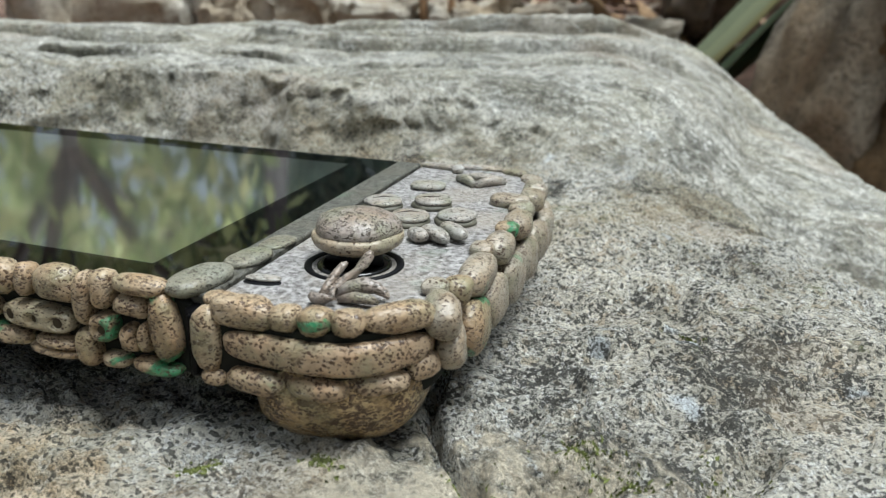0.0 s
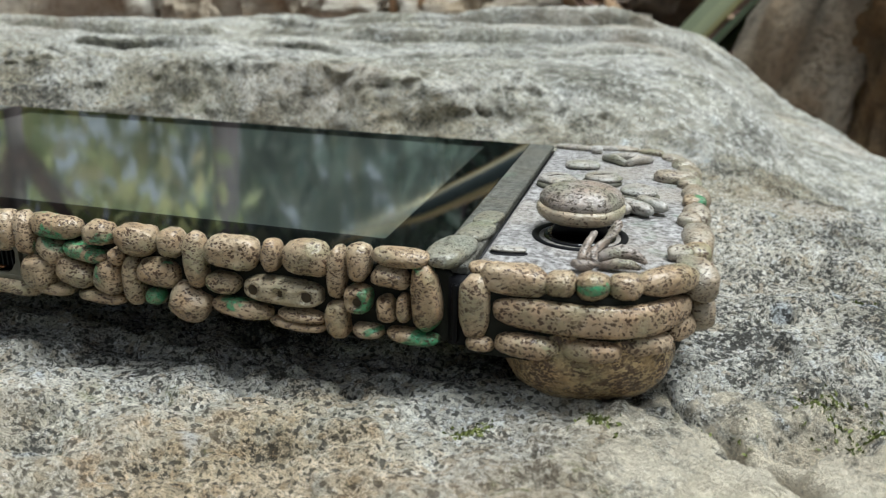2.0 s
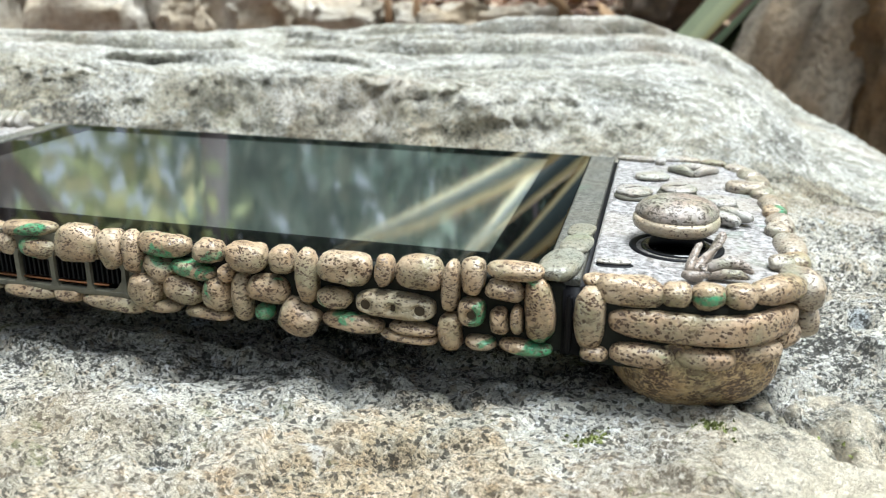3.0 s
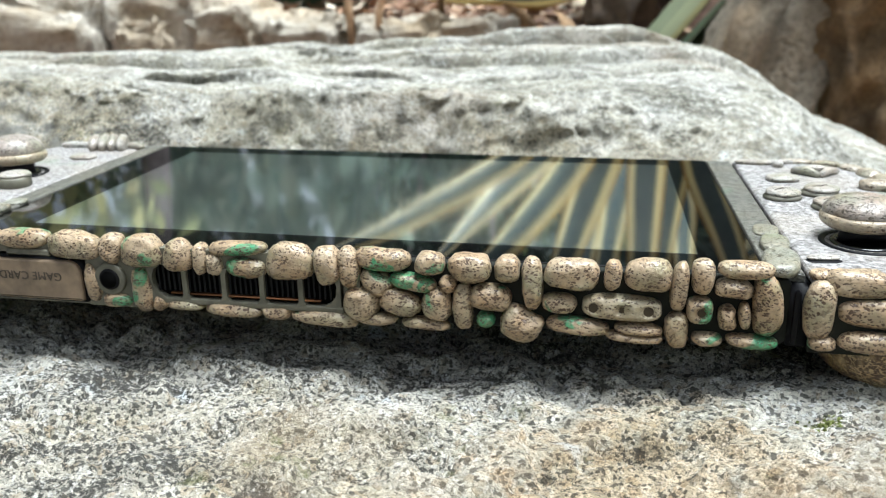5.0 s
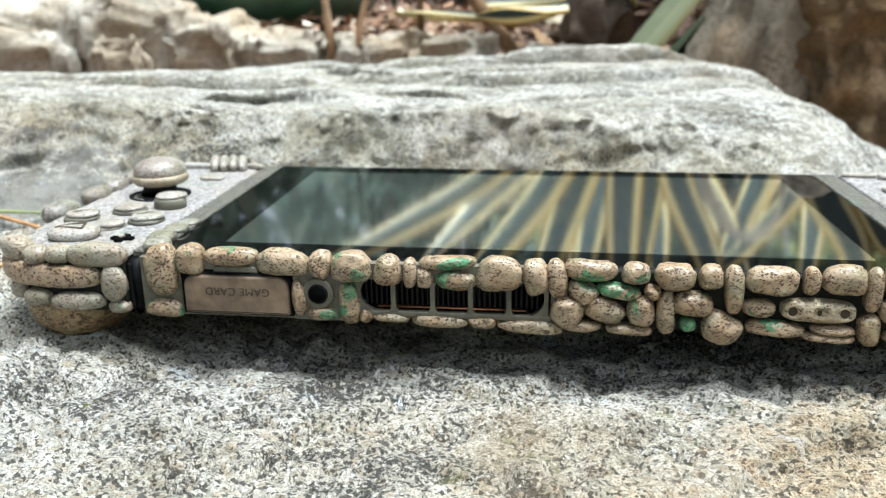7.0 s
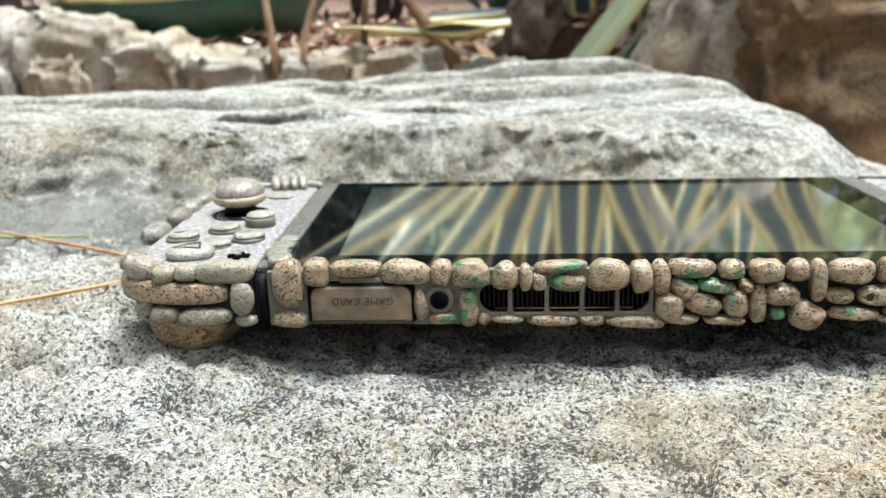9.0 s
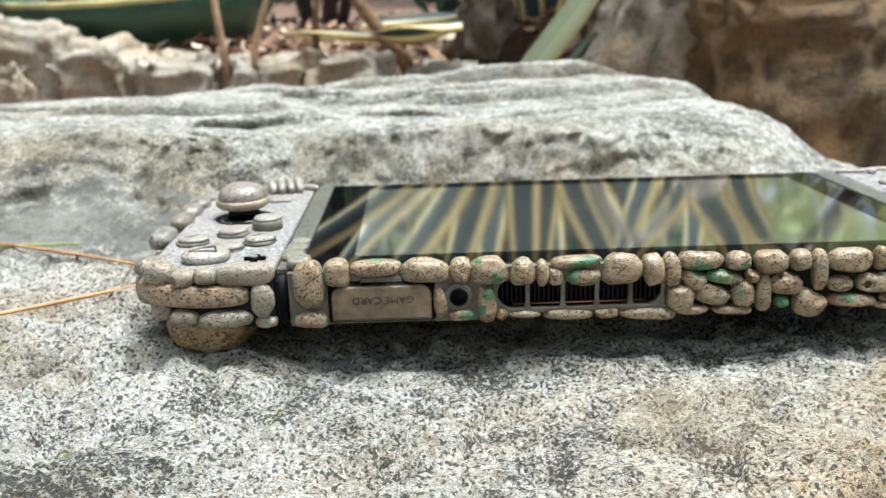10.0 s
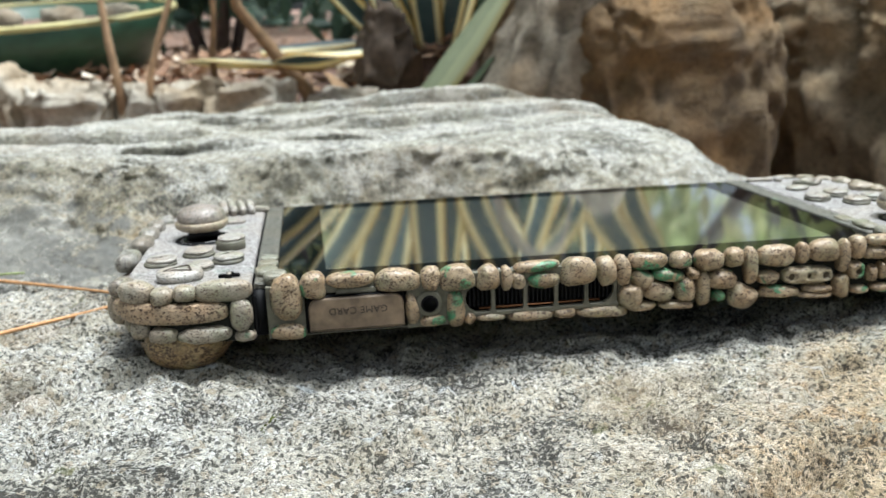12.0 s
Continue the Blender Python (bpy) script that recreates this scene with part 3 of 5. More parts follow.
    z = z + 0.0018 * fbm(x, y, 0.06, 2, 3) * (0.7 + 0.3 * face) + back * (0.0011 * fbm(x, y, 0.016, 3, 3) + 0.0007 * fbm(x, y, 0.005, 4, 3) * (1 + face))
    z = z - back * 0.0018 * step(0.30, 0.75, np.abs(fbm(x, y * 1.6, 0.024, 47, 4, 0.6)))
    chips = fbm(0.8 * x + 0.6 * y, 1.7 * (0.8 * y - 0.6 * x), 0.028, 53, 3, 0.55)
    z = z + 0.0028 * (step(-0.15, 0.05, chips) - 0.5) * (1 - step(0.10, 0.16, y)) * (1 - np.exp(-(np.maximum(0, np.abs(x) - 0.02) / 0.1) ** 2) * step(-0.02, 0.0, y))
    for ends, wide, deep in ((((0.116, 0.034), (0.122, 0.018)), 0.0010, 0.0045), (((0.122, 0.018), (0.133, 0.006)), 0.0010, 0.006), (((0.133, 0.006), (0.140, -0.002)), 0.0011, 0.0065),
                             (((0.140, -0.002), (0.145, -0.012)), 0.0010, 0.006), (((0.145, -0.012), (0.150, -0.05)), 0.0011, 0.005), (((0.002, -0.073), (0.013, -0.069)), 0.0011, 0.005),
                             (((0.013, -0.069), (0.026, -0.061)), 0.0012, 0.006), (((0.026, -0.061), (0.046, -0.055)), 0.0010, 0.004), (((0.168, 0.013), (0.174, 0.027)), 0.0016, 0.005),
                             (((0.1425, 0.0085), (0.1445, 0.0080)), 0.0016, 0.004), (((-0.155, -0.011), (-0.137, -0.004)), 0.0022, 0.004),
                             (((-0.137, -0.004), (-0.122, -0.001)), 0.0022, 0.0035), (((0.139, 0.004), (0.152, 0.010)), 0.0022, 0.004)):
        z = z - groove(x, y, ends, wide * 1.7, deep * 1.3)
    pits = fbm(x, y * 1.3, 0.011, 131, 3, 0.6)
    z = z - 0.0020 * step(0.42, 0.72, pits) * (1 - step(0.12, 0.17, y))
    z = z - 0.0014 * step(0.30, 0.55, fbm(x * 0.8 + y * 0.5, y * 1.3, 0.0058, 133, 2)) * (1 - step(0.12, 0.17, y))
    # a low broken bed beside the far controller
    for x0, y0, x1, y1, tall in ((-0.19, -0.020, -0.132, -0.003, 0.0042), (-0.138, -0.005, -0.116, 0.006, 0.0038)):
        t = (x - x0) / (x1 - x0)
        v = y - y0 - (y1 - y0) * t - 0.0022 * fbm(x, y * 2, 0.012, 98, 3)
        z = z + tall * (step(0.0, 0.0022, v) * np.exp(-np.maximum(v, 0) / 0.03) - 0.5 * np.exp(-(((v + 0.0012) / 0.0022) ** 2))) * step(-0.25, 0.1, t) * (1 - step(0.85, 1.0, t))
    # rounded shoulders that run down to the soil
    start = np.interp(y, (-0.4, 0.0, 0.14, 0.22, 0.30, 0.40, 0.50, 0.70), (0.33, 0.25, 0.175, 0.110, 0.090, 0.098, 0.098, 0.095)) + 0.006 * fbm(x, y, 0.05, 61, 3)
    d = np.maximum(0, x - start)
    fall = np.where(d < 0.07, d * d / 0.13, 0.0377 + (d - 0.07) * 0.22) + np.maximum(0, x - 0.245 + 0.38 * np.maximum(0, y - 0.27)) * 2.2
    d = np.maximum(0, y - 0.49 - 0.015 * warp)
    fall = fall + np.where(d < 0.05, d * d / 0.06, 0.0417 + (d - 0.05) * 2.6)
    d = np.maximum(0, -0.62 - x + 0.02 * warp)
    fall = fall + np.where(d < 0.03, d * d / 0.05, 0.018 + (d - 0.03) * 1.6)
    d = np.maximum(0, -0.36 - y + 0.02 * warp)
    fall = fall + np.where(d < 0.03, d * d / 0.05, 0.018 + (d - 0.03) * 1.6)
    return np.maximum(z - fall, -0.46 + 0.01 * warp)


def graded(stretches):
    out = []
    for a, b, n in stretches:
        out += list(np.linspace(a, b, n, endpoint=False))
    return np.array(out + [stretches[-1][1]])


def height_mesh(name, xs, ys, height, mat, shove=None):
    gx, gy = np.meshgrid(xs, ys)
    gz = height(gx, gy)
    if shove:
        gx, gy = shove(gx, gy, gz)
    nx, ny = len(xs), len(ys)
    me = bpy.data.meshes.new(name)
    idx = np.arange(nx * ny).reshape(ny, nx)
    quads = np.stack([idx[:-1, :-1], idx[:-1, 1:], idx[1:, 1:], idx[1:, :-1]], -1).reshape(-1, 4)
    me.from_pydata(np.stack([gx, gy, gz], -1).reshape(-1, 3).tolist(), [], quads.tolist())
    me.polygons.foreach_set("use_smooth", [True] * len(me.polygons))
    me.materials.append(mat)
    return new(name, me)


def broken_face(x, y, z):
    """Breaks the steep ledge sideways into knobs and pockets."""
    on = step(0.008, 0.014, z) * (1 - step(0.031, 0.040, z)) * step(0.12, 0.16, y) * (1 - step(0.25, 0.30, y)) * (1 - step(0.06, 0.13, x))
    k = (z - 0.10 * x) / 0.0075 + 0.9 * fbm(x, z, 0.05, 87, 3)
    beds = k - np.floor(k)
    y = y + on * (0.0050 * fbm(x, z * 1.3, 0.026, 81, 4, 0.5) + 0.0012 * np.abs(fbm(x + 0.4 * z, z, 0.008, 85, 2)) + 0.0018 * (beds - step(0.75, 1.0, beds)))
    return x + on * 0.0015 * fbm(x, z * 1.4, 0.012, 91, 3), y


XS = graded([(-0.80, -0.40, 60), (-0.40, -0.19, 110), (-0.19, 0.08, 250), (0.08, 0.16, 120), (0.16, 0.20, 40), (0.20, 0.32, 60), (0.32, 0.55, 25)])
YS = graded([(-0.52, -0.10, 60), (-0.10, 0.06, 210), (0.06, 0.17, 70), (0.17, 0.27, 110), (0.27, 0.50, 230), (0.50, 0.72, 50)])
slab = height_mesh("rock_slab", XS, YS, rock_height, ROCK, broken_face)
tagged(slab, "weathered grey granite slab with dark speckles, lichen and layered ledge", "rock", kind="structure")


# ---- garden soil behind and around ----
def soil_height(x, y):
    bed = step(1.32, 1.62, y + 0.06 * np.sin(3 * x)) * (1 - step(0.1, 0.35, x))
    z = -0.42 + 0.395 * bed + 0.025 * np.maximum(0, y - 1.6) * (1 - np.exp(-np.maximum(0, y - 1.6)))
    z = z + 0.46 * np.exp(-((x - 0.34) ** 2 + (y - 1.56) ** 2) / 0.03)
    return z + 0.012 * fbm(x, y, 0.25, 8, 4) * step(0.1, 0.4, np.hypot(x, y - 0.1) - 0.5)


SX = graded([(-60, -6, 18), (-6, -2.2, 26), (-2.2, 1.6, 150), (1.6, 6, 26), (6, 60, 18)])
SY = graded([(-60, -4, 16), (-4, 0.4, 30), (0.4, 3.2, 130), (3.2, 8, 30), (8, 60, 18)])
ground = height_mesh("ground", SX, SY, soil_height, SOIL)
tagged(ground, "bare reddish brown garden soil with litter", "ground", kind="structure")


# ---- the handheld console, clad in clay pebbles ----
Y_FACE = 0.0016
console = thing("handheld_console", (0, 0.05, 0.018), "handheld game console clad in painted clay pebbles, lying on rock", "game console")


def settle(bm):
    """Beds a level part on the uneven rock: a slight slope along the length and a slight slant."""
    for v in bm.verts:
        v.co.z -= 0.0035 * v.co.x
        v.co.x -= 0.025 * (v.co.y - 0.010)
    return bm


def deck_z(x):
    return 31.2 - 0.0035 * x


tablet = part("tablet_body", settle(upright(rounded_rect(-0.0870, 0.0880, 0.0178, 0.0306, (0.002,) * 4, 4), Y_FACE, 0.1015, 0.0006)), BODY, console, "dark olive plastic body of the tablet", smooth=False)
glass = part("bezel_glass", settle(outline_slab(rounded_rect(-0.0846, 0.0836, 0.0032, 0.1005, (0.0015,) * 4, 3), 0.0303, 0.0309, 0.0003)), BEZEL, console, "glossy black glass bezel", smooth=False)
part("display", settle(outline_slab(rounded_rect(-0.0718, 0.0725, 0.0128, 0.0925, (0.0003,) * 4, 2), 0.0306, 0.03092, 0.0)), LCD, glass, "dark switched-off display mirroring leaves", smooth=False)


def cushion(size, centre, lean=0.0, square=2.6, full=2.4, rough=0.04, taper=0.0, bow=0.0, seed=0, nu=30, nv=14):
    """A pressed clay pebble: a soft squared outline across the front, pillowed towards the viewer, with a tapering end, a bow and thumb dents."""
    bm = bmesh.new()
    sx, sy, sz = (s / 2 for s in size)
    e, ey = 2.0 / square, 2.0 / full
    rot = Euler((0, radians(lean), 0)).to_matrix()
    small = min(size)
    off = Vector((seed * 3.7, seed * 1.9, seed * 5.3))

    def place(a, c):
        g = lambda w, k: math.copysign(abs(w) ** k, w)
        u = Vector((math.cos(a) * math.cos(c), math.sin(c), math.sin(a) * math.cos(c)))
        p = Vector((sx * g(math.cos(a), e) * g(math.cos(c), ey), sy * g(math.sin(c), ey), sz * g(math.sin(a), e) * g(math.cos(c), ey)))
        if sx >= sz:
            p.z *= 1 + taper * p.x / sx
            p.z += bow * sz * ((p.x / sx) ** 2 - 0.4)
        else:
            p.x *= 1 + taper * p.z / sz
            p.x += bow * sx * ((p.z / sz) ** 2 - 0.4)
        k = noise.noise(u * 1.2 + off) + 0.5 * noise.noise(u * 2.7 + off * 1.3) + 0.22 * noise.noise(u * 6.0 + off)
        p += u * (k * rough * small * 1.8)
        return rot @ p + Vector(centre)

    near, back = bm.verts.new(place(0, -math.pi / 2)), bm.verts.new(place(0, math.pi / 2))
    rings = [[bm.verts.new(place(2 * math.pi * i / nu, math.pi * (j / nv - 0.5))) for i in range(nu)] for j in range(1, nv)]
    for i in range(nu):
        k = (i + 1) % nu
        bm.faces.new((near, rings[0][i], rings[0][k]))
        bm.faces.new((back, rings[-1][k], rings[-1][i]))
        for r, s in zip(rings, rings[1:]):
            bm.faces.new((r[k], r[i], s[i], s[k]))
    bmesh.ops.recalc_face_normals(bm, faces=bm.faces)
    return bm


def pebble(x, y, z, w, d, h, parent, turn=(0, 0, 0), mat=None, square=2.5, rough=0.04, name="pebble", label="", bend=0.0, wrap=0.0):
    pebble.count += 1
    return part(name, lump((w * MM, d * MM, h * MM), (x * MM, y * MM, z * MM), turn, square, rough, pebble.count, 36 if w > 18 else 24, 20 if w > 18 else 14, bend * MM, wrap * MM), mat or PEBBLE, parent, label)


pebble.count = 0

GREENED = {(-82.1, 19.2), (-75.1, 31), (-65.7, 31.8), (-45.1, 19.2), (-39.1, 21.9), (-35.4, 19.2), (-17.4, 31.8), (-15.5, 27.9), (12.8, 31.4), (18.6, 26.9), (23.4, 22.6), (33.1, 24.2),
           (32.9, 19.8), (39.7, 19), (50.3, 19.6), (68.4, 20), (73.8, 18.6), (81.7, 18.6), (83.8, 25.9), (80.1, 23.5)}


def front_course(rows):
    """Pebbles on the long edge: x, z, width, height in millimetres and a lean in degrees."""
    for x, z, w, h, lean in rows:
        pebble.count += 1
        rng = random.Random(pebble.count)
        depth = 4.0 + 0.3 * min(w, h)
        clay = GREEN_CLAY if (x, z) in GREENED else PEBBLE
        part("pebble", cushion(((w + 0.15) * MM, depth * MM, (h + 0.1) * MM), (x * MM, 0.0008, (z - 0.2 - 0.4 * max(0, 1 - abs(x - 12) / 25)) * MM), lean, rng.uniform(2.3, 2.9), rng.uniform(2.2, 2.7), rng.uniform(0.03, 0.055), rng.uniform(-0.13, 0.13), rng.uniform(-0.2, 0.2), pebble.count), clay, tablet)


front_course([
    (-82, 28.3, 7.6, 12, 0), (-75.1, 31, 6.3, 6.8, 3), (-65.7, 31.8, 12.4, 4, 0), (-53.8, 30.6, 11.8, 6.2, 2), (-45.4, 30.4, 4.8, 6.2, 0), (-38.4, 30.1, 9, 6.7, 0), (-30.4, 29.6, 6.1, 6.7, 0),
    (-25.5, 29.2, 2.9, 6.5, 0), (-22.4, 28.3, 3.7, 4.6, 0), (-17.4, 31.8, 12.3, 2.8, -3), (-15.5, 27.9, 8.7, 4.4, 2), (-6.2, 29.5, 10, 7.8, 0), (1.4, 29.3, 5.2, 7.8, -2), (5.8, 29.2, 4.2, 8.4, -5)])
front_course([
    (12.8, 31.4, 10.8, 4.4, 2), (22, 30.8, 5.7, 4.6, 0), (29.8, 30.2, 8.2, 5.6, 1), (36.9, 30.3, 4.9, 5.3, 3), (41.7, 27.6, 3.9, 10.2, -2), (48.8, 29.8, 10.1, 6, 1),
    (56.4, 30.1, 3.1, 6, 6), (62.7, 30.3, 8.4, 6, 0), (68.5, 28.6, 2.9, 9.3, 4), (72.4, 30.6, 3.9, 6.6, 1), (79.7, 32.3, 9.6, 2.8, 1), (77.9, 28.6, 6.5, 3.6, 4), (83.8, 25.9, 5, 11.7, -2)])
front_course([
    (-50.4, 22.7, 3.5, 8.7, -6), (-39.1, 21.9, 4.8, 9.7, 0), (-45.1, 19.2, 6.8, 3.2, -2), (-35.4, 19.2, 3, 3.2, 20), (-30, 19, 8.3, 2.2, 2), (-19.2, 18.6, 12.3, 2.9, 2), (-10, 18.7, 6.1, 2.7, 0), (0.2, 18.3, 14, 3.2, 3)])
front_course([
    (8.1, 22.1, 7.2, 6.7, 5), (11.1, 26.7, 6.4, 4.7, 25), (15.9, 22.7, 8.7, 5, 16), (18.6, 26.9, 9.3, 3.2, 8), (23.4, 22.6, 5.7, 6.4, 0), (25.5, 26.8, 3.3, 2.9, 20), (28.4, 22.4, 3.8, 9.5, 0),
    (11.2, 18.9, 8.1, 2.2, -3), (21, 18.4, 9.6, 2.2, 3), (-82.1, 19.2, 9, 4.5, 3), (33.6, 24.3, 8, 5.1, 4), (32.9, 19.8, 3.4, 3.0, 5), (39.7, 19.3, 8.1, 6.7, 22)])
front_course([
    (46.7, 24, 6.5, 3.7, 3), (50.3, 19.6, 11.9, 3.3, 4), (61.5, 19.7, 8.7, 2.1, 3), (60.7, 18.0, 10.5, 1.8, 3), (68.4, 20, 4.1, 6.9, -6), (77.1, 23, 3, 4.7, -4), (80.1, 23.5, 1.9, 5, -4), (73.8, 18.6, 5.3, 2.1, 1), (81.7, 18.6, 9.1, 2.4, 2)])

# the painted face that shows between the pebbles of the card end
for x0, x1, z0, z1 in ((-87.0, -77.6, 17.6, 31.0), (-77.6, -51.6, 28.6, 31.0), (-77.6, -51.6, 17.8, 18.4), (-51.6, -37.2, 17.6, 31.0), (-37.2, 4.6, 27.4, 31.0), (4.6, 8.0, 17.6, 31.0)):
    part("face_strip", upright(rounded_rect(x0 * MM, x1 * MM, z0 * MM, z1 * MM, (0,) * 4), 0.0000, 0.0022), FRAME_PAINT, tablet, "grey-green painted face between the pebbles", smooth=False)

# vent: a painted frame with four flared bars, dark metal fins and a copper strip behind it
V0, V1, VZ0, VZ1 = -36.8, 3.6, 20.5, 27.4
vent = part("vent_frame", upright(rounded_rect((V0 - 0.4) * MM, (V1 + 1.0) * MM, (VZ0 - 1.3) * MM, VZ0 * MM, (0.0003,) * 4, 2), -0.0006, 0.0022, 0.0003), FRAME_PAINT, tablet, "grey painted frame of the cooling vent")
part("vent_well", upright(rounded_rect(V0 * MM, V1 * MM, VZ0 * MM, VZ1 * MM, (0,) * 4, 6), 0.0012, 0.0015), HOLE, vent, "black opening of the vent")
for x, side in ((V0, 1), (V1, -1)):
    end = [(x - 0.5 * side, VZ0 - 0.2), (x + 3.4 * side, VZ0 - 0.2), (x + 1.6 * side, VZ0 + 0.8), (x + 0.5 * side, VZ0 + 2.4), (x + 0.3 * side, VZ0 + 4.4), (x + 0.9 * side, VZ0 + 6.0), (x + 2.4 * side, VZ0 + 7.0), (x - 0.5 * side, VZ0 + 7.0)]
    part("frame_end", upright([(a * MM, b * MM) for a, b in end], -0.0005, 0.0013), FRAME_PAINT, vent, smooth=False)
for x in (-29.2, -20.6, -12.4, -4.2):
    foot = [(x - 1.1, VZ0 - 0.1), (x + 1.1, VZ0 - 0.1), (x + 0.62, VZ0 + 0.6), (x + 0.5, VZ0 + 1.4), (x + 0.5, VZ1 - 1.2), (x + 0.9, VZ1), (x - 0.9, VZ1), (x - 0.5, VZ1 - 1.2), (x - 0.5, VZ0 + 1.4), (x - 0.62, VZ0 + 0.6)]
    part("divider", upright([(a * MM, b * MM) for a, b in foot], -0.0006, 0.0012), FRAME_PAINT, vent, smooth=False)
part("copper_strip", upright(rounded_rect((V0 + 4) * MM, (V1 - 4) * MM, 21.2 * MM, 21.5 * MM, (0,) * 4), 0.0000, 0.0011), COPPER, vent, "thin copper strip behind the vent")
fin_mesh = finish(upright(rounded_rect(-0.0002, 0.0002, 21.8 * MM, 27.2 * MM, (0,) * 4), 0.0002, 0.0013), "fin", FIN, False)
for i in range(34):
    fin = new("fin", fin_mesh)
    fin.parent = vent
    fin.location = ((V0 + 1.6 + i * 1.12) * MM, 0, 0)


def ring_points(x, z, r, n=28):
    return [((x + r * math.cos(a)) * MM, (z + r * math.sin(a)) * MM) for a in np.linspace(0, 2 * math.pi, n, endpoint=False)]


# headphone jack
jack = part("headphone_jack", upright(ring_points(-45.9, 23.9, 3.5), -0.0009, 0.0022, 0.0004), FRAME_PAINT, tablet, "grey painted surround of the headphone jack")
part("jack_ring", upright(ring_points(-45.9, 23.9, 2.3), -0.0012, -0.0006, 0.0003), RAIL, jack, "black plastic ring of the jack")
part("jack_hole", upright(ring_points(-45.9, 23.9, 1.8), -0.00126, -0.0010), HOLE, jack, "dark hole of the jack")

# game card cover with its lettering, read from behind the console
card = part("card_cover", upright(rounded_rect(-76.7 * MM, -52.5 * MM, 18.6 * MM, 27.4 * MM, (0.0004, 0.0004, 0.0026, 0.0026), 6), -0.0012, 0.0022, 0.0006), CARD, tablet, "brownish clay coated game card flap")
part("seam", upright(rounded_rect(-77.4 * MM, -51.8 * MM, 18.2 * MM, 28.1 * MM, (0.0004, 0.0004, 0.003, 0.003), 6), -0.0002, 0.0021), RAIL, card, "dark seam round the flap")
part("flap_shelf", upright(rounded_rect(-69.6 * MM, -59.4 * MM, 28.1 * MM, 29.6 * MM, (0.0001, 0.0001, 0.001, 0.001), 4), -0.0007, 0.0020, 0.0003), FRAME_PAINT, tablet, "grey painted nail notch above the flap")
words = bpy.data.curves.new("card_words", "FONT")
words.body, words.size, words.align_x, words.align_y, words.extrude = "GAME CARD", 0.00255, "CENTER", "CENTER", 0.00008
words.space_character = 1.04
carrier = new("card_words", words)
word_mesh = bpy.data.meshes.new_from_object(carrier)
bpy.data.objects.remove(carrier)
turn = Matrix.Translation((-64.2 * MM, -0.00124, 24.0 * MM)) @ Euler((radians(90), 0, 0)).to_matrix().to_4x4() @ Euler((0, 0, math.pi)).to_matrix().to_4x4()
word_mesh.transform(turn)
word_mesh.materials.clear()
word_mesh.materials.append(INK)
word_ob = tagged(new("lettering", word_mesh), "faint engraved lettering")
word_ob.parent = card


def dimpled(size, centre, lean, dents, seed):
    """A pressed clay bar or knob with round dents pushed into its front."""
    bm = cushion(size, centre, lean, 3.2, 3.4, 0.02, 0, 0, seed, 72, 48)
    for v in bm.verts:
        if v.co.y > centre[1]:
            continue
        for x, z, r in dents:
            d = math.hypot(v.co.x - x * MM, v.co.z - z * MM) / (r * MM)
            if d < 1.25:
                v.co.y += 0.0011 * (1 - d * d if d < 0.9 else 0.0) + (0.00012 if d >= 0.9 else 0)
    return bm


# volume rocker with three dimples, and the power button with one
ROCKER_DENTS = ((53.3, 23.7, 1.35), (58.3, 23.6, 1.25), (63.0, 23.5, 1.45))
rocker = part("volume_rocker", dimpled((0.0146, 0.0056, 0.0046), (0.0583, 0.0011, 0.0236), 1.5, ROCKER_DENTS, 76), ROCKER_CLAY, tablet, "long clay volume rocker with three dimples")
for x, z, r in ROCKER_DENTS:
    part("dimple", lump((1.7 * r * MM, 0.5 * MM, 1.7 * r * MM), (x * MM, -0.00068, z * MM), (0, 0, 0), 2.2, 0.02, int(x)), DIMPLE, rocker, "dark round dimple")
power = part("power_button", dimpled((0.0046, 0.0056, 0.0047), (0.0722, 0.0009, 0.0240), 0, ((72.4, 23.9, 1.35),), 77), GREEN_CLAY, tablet, "round green-brown clay power button")
part("dimple", lump((2.2 * MM, 0.5 * MM, 2.3 * MM), (72.4 * MM, -0.00088, 23.9 * MM), (0, 0, 0), 2.2, 0.02, 78), DIMPLE, power, "dark round dimple")


def rail(x0, x1, stones, far):
    """The stone-painted strip between glass and controller, with pebbles at its near end."""
    strip = part("rail_strip", settle(outline_slab([(x0 * MM, 0.003), (x1 * MM, 0.003), (x1 * MM, far), (x0 * MM, far)], 0.0298, 0.0313, 0.0004)), RAIL_PAINT, console, "grey stone-painted strip beside the screen", smooth=False)
    for x, y, w, d, h, a in stones:
        pebble(x, y, deck_z(x) + 0.35 * h - 0.2, w, d, h, strip, (0, 0, a), SAGE_CLAY, square=2.9)
    return strip


rail(83.6, 90.0, [(86.4, 6.6, 6.6, 13.0, 3.2, -8), (87.4, 19.4, 5.6, 10.0, 2.0, -8), (87.2, 29.4, 5.2, 8.0, 1.2, -6)], 0.099)
rail(-90.2, -84.6, [(-84.6, 4.6, 6.0, 6.0, 3.4, 10), (-87.2, 11.8, 6.2, 8.0, 2.6, 8), (-87.4, 20.0, 5.6, 6.6, 1.8, 5), (-87.4, 27.0, 5.0, 5.4, 1.2, 0)], 0.099)


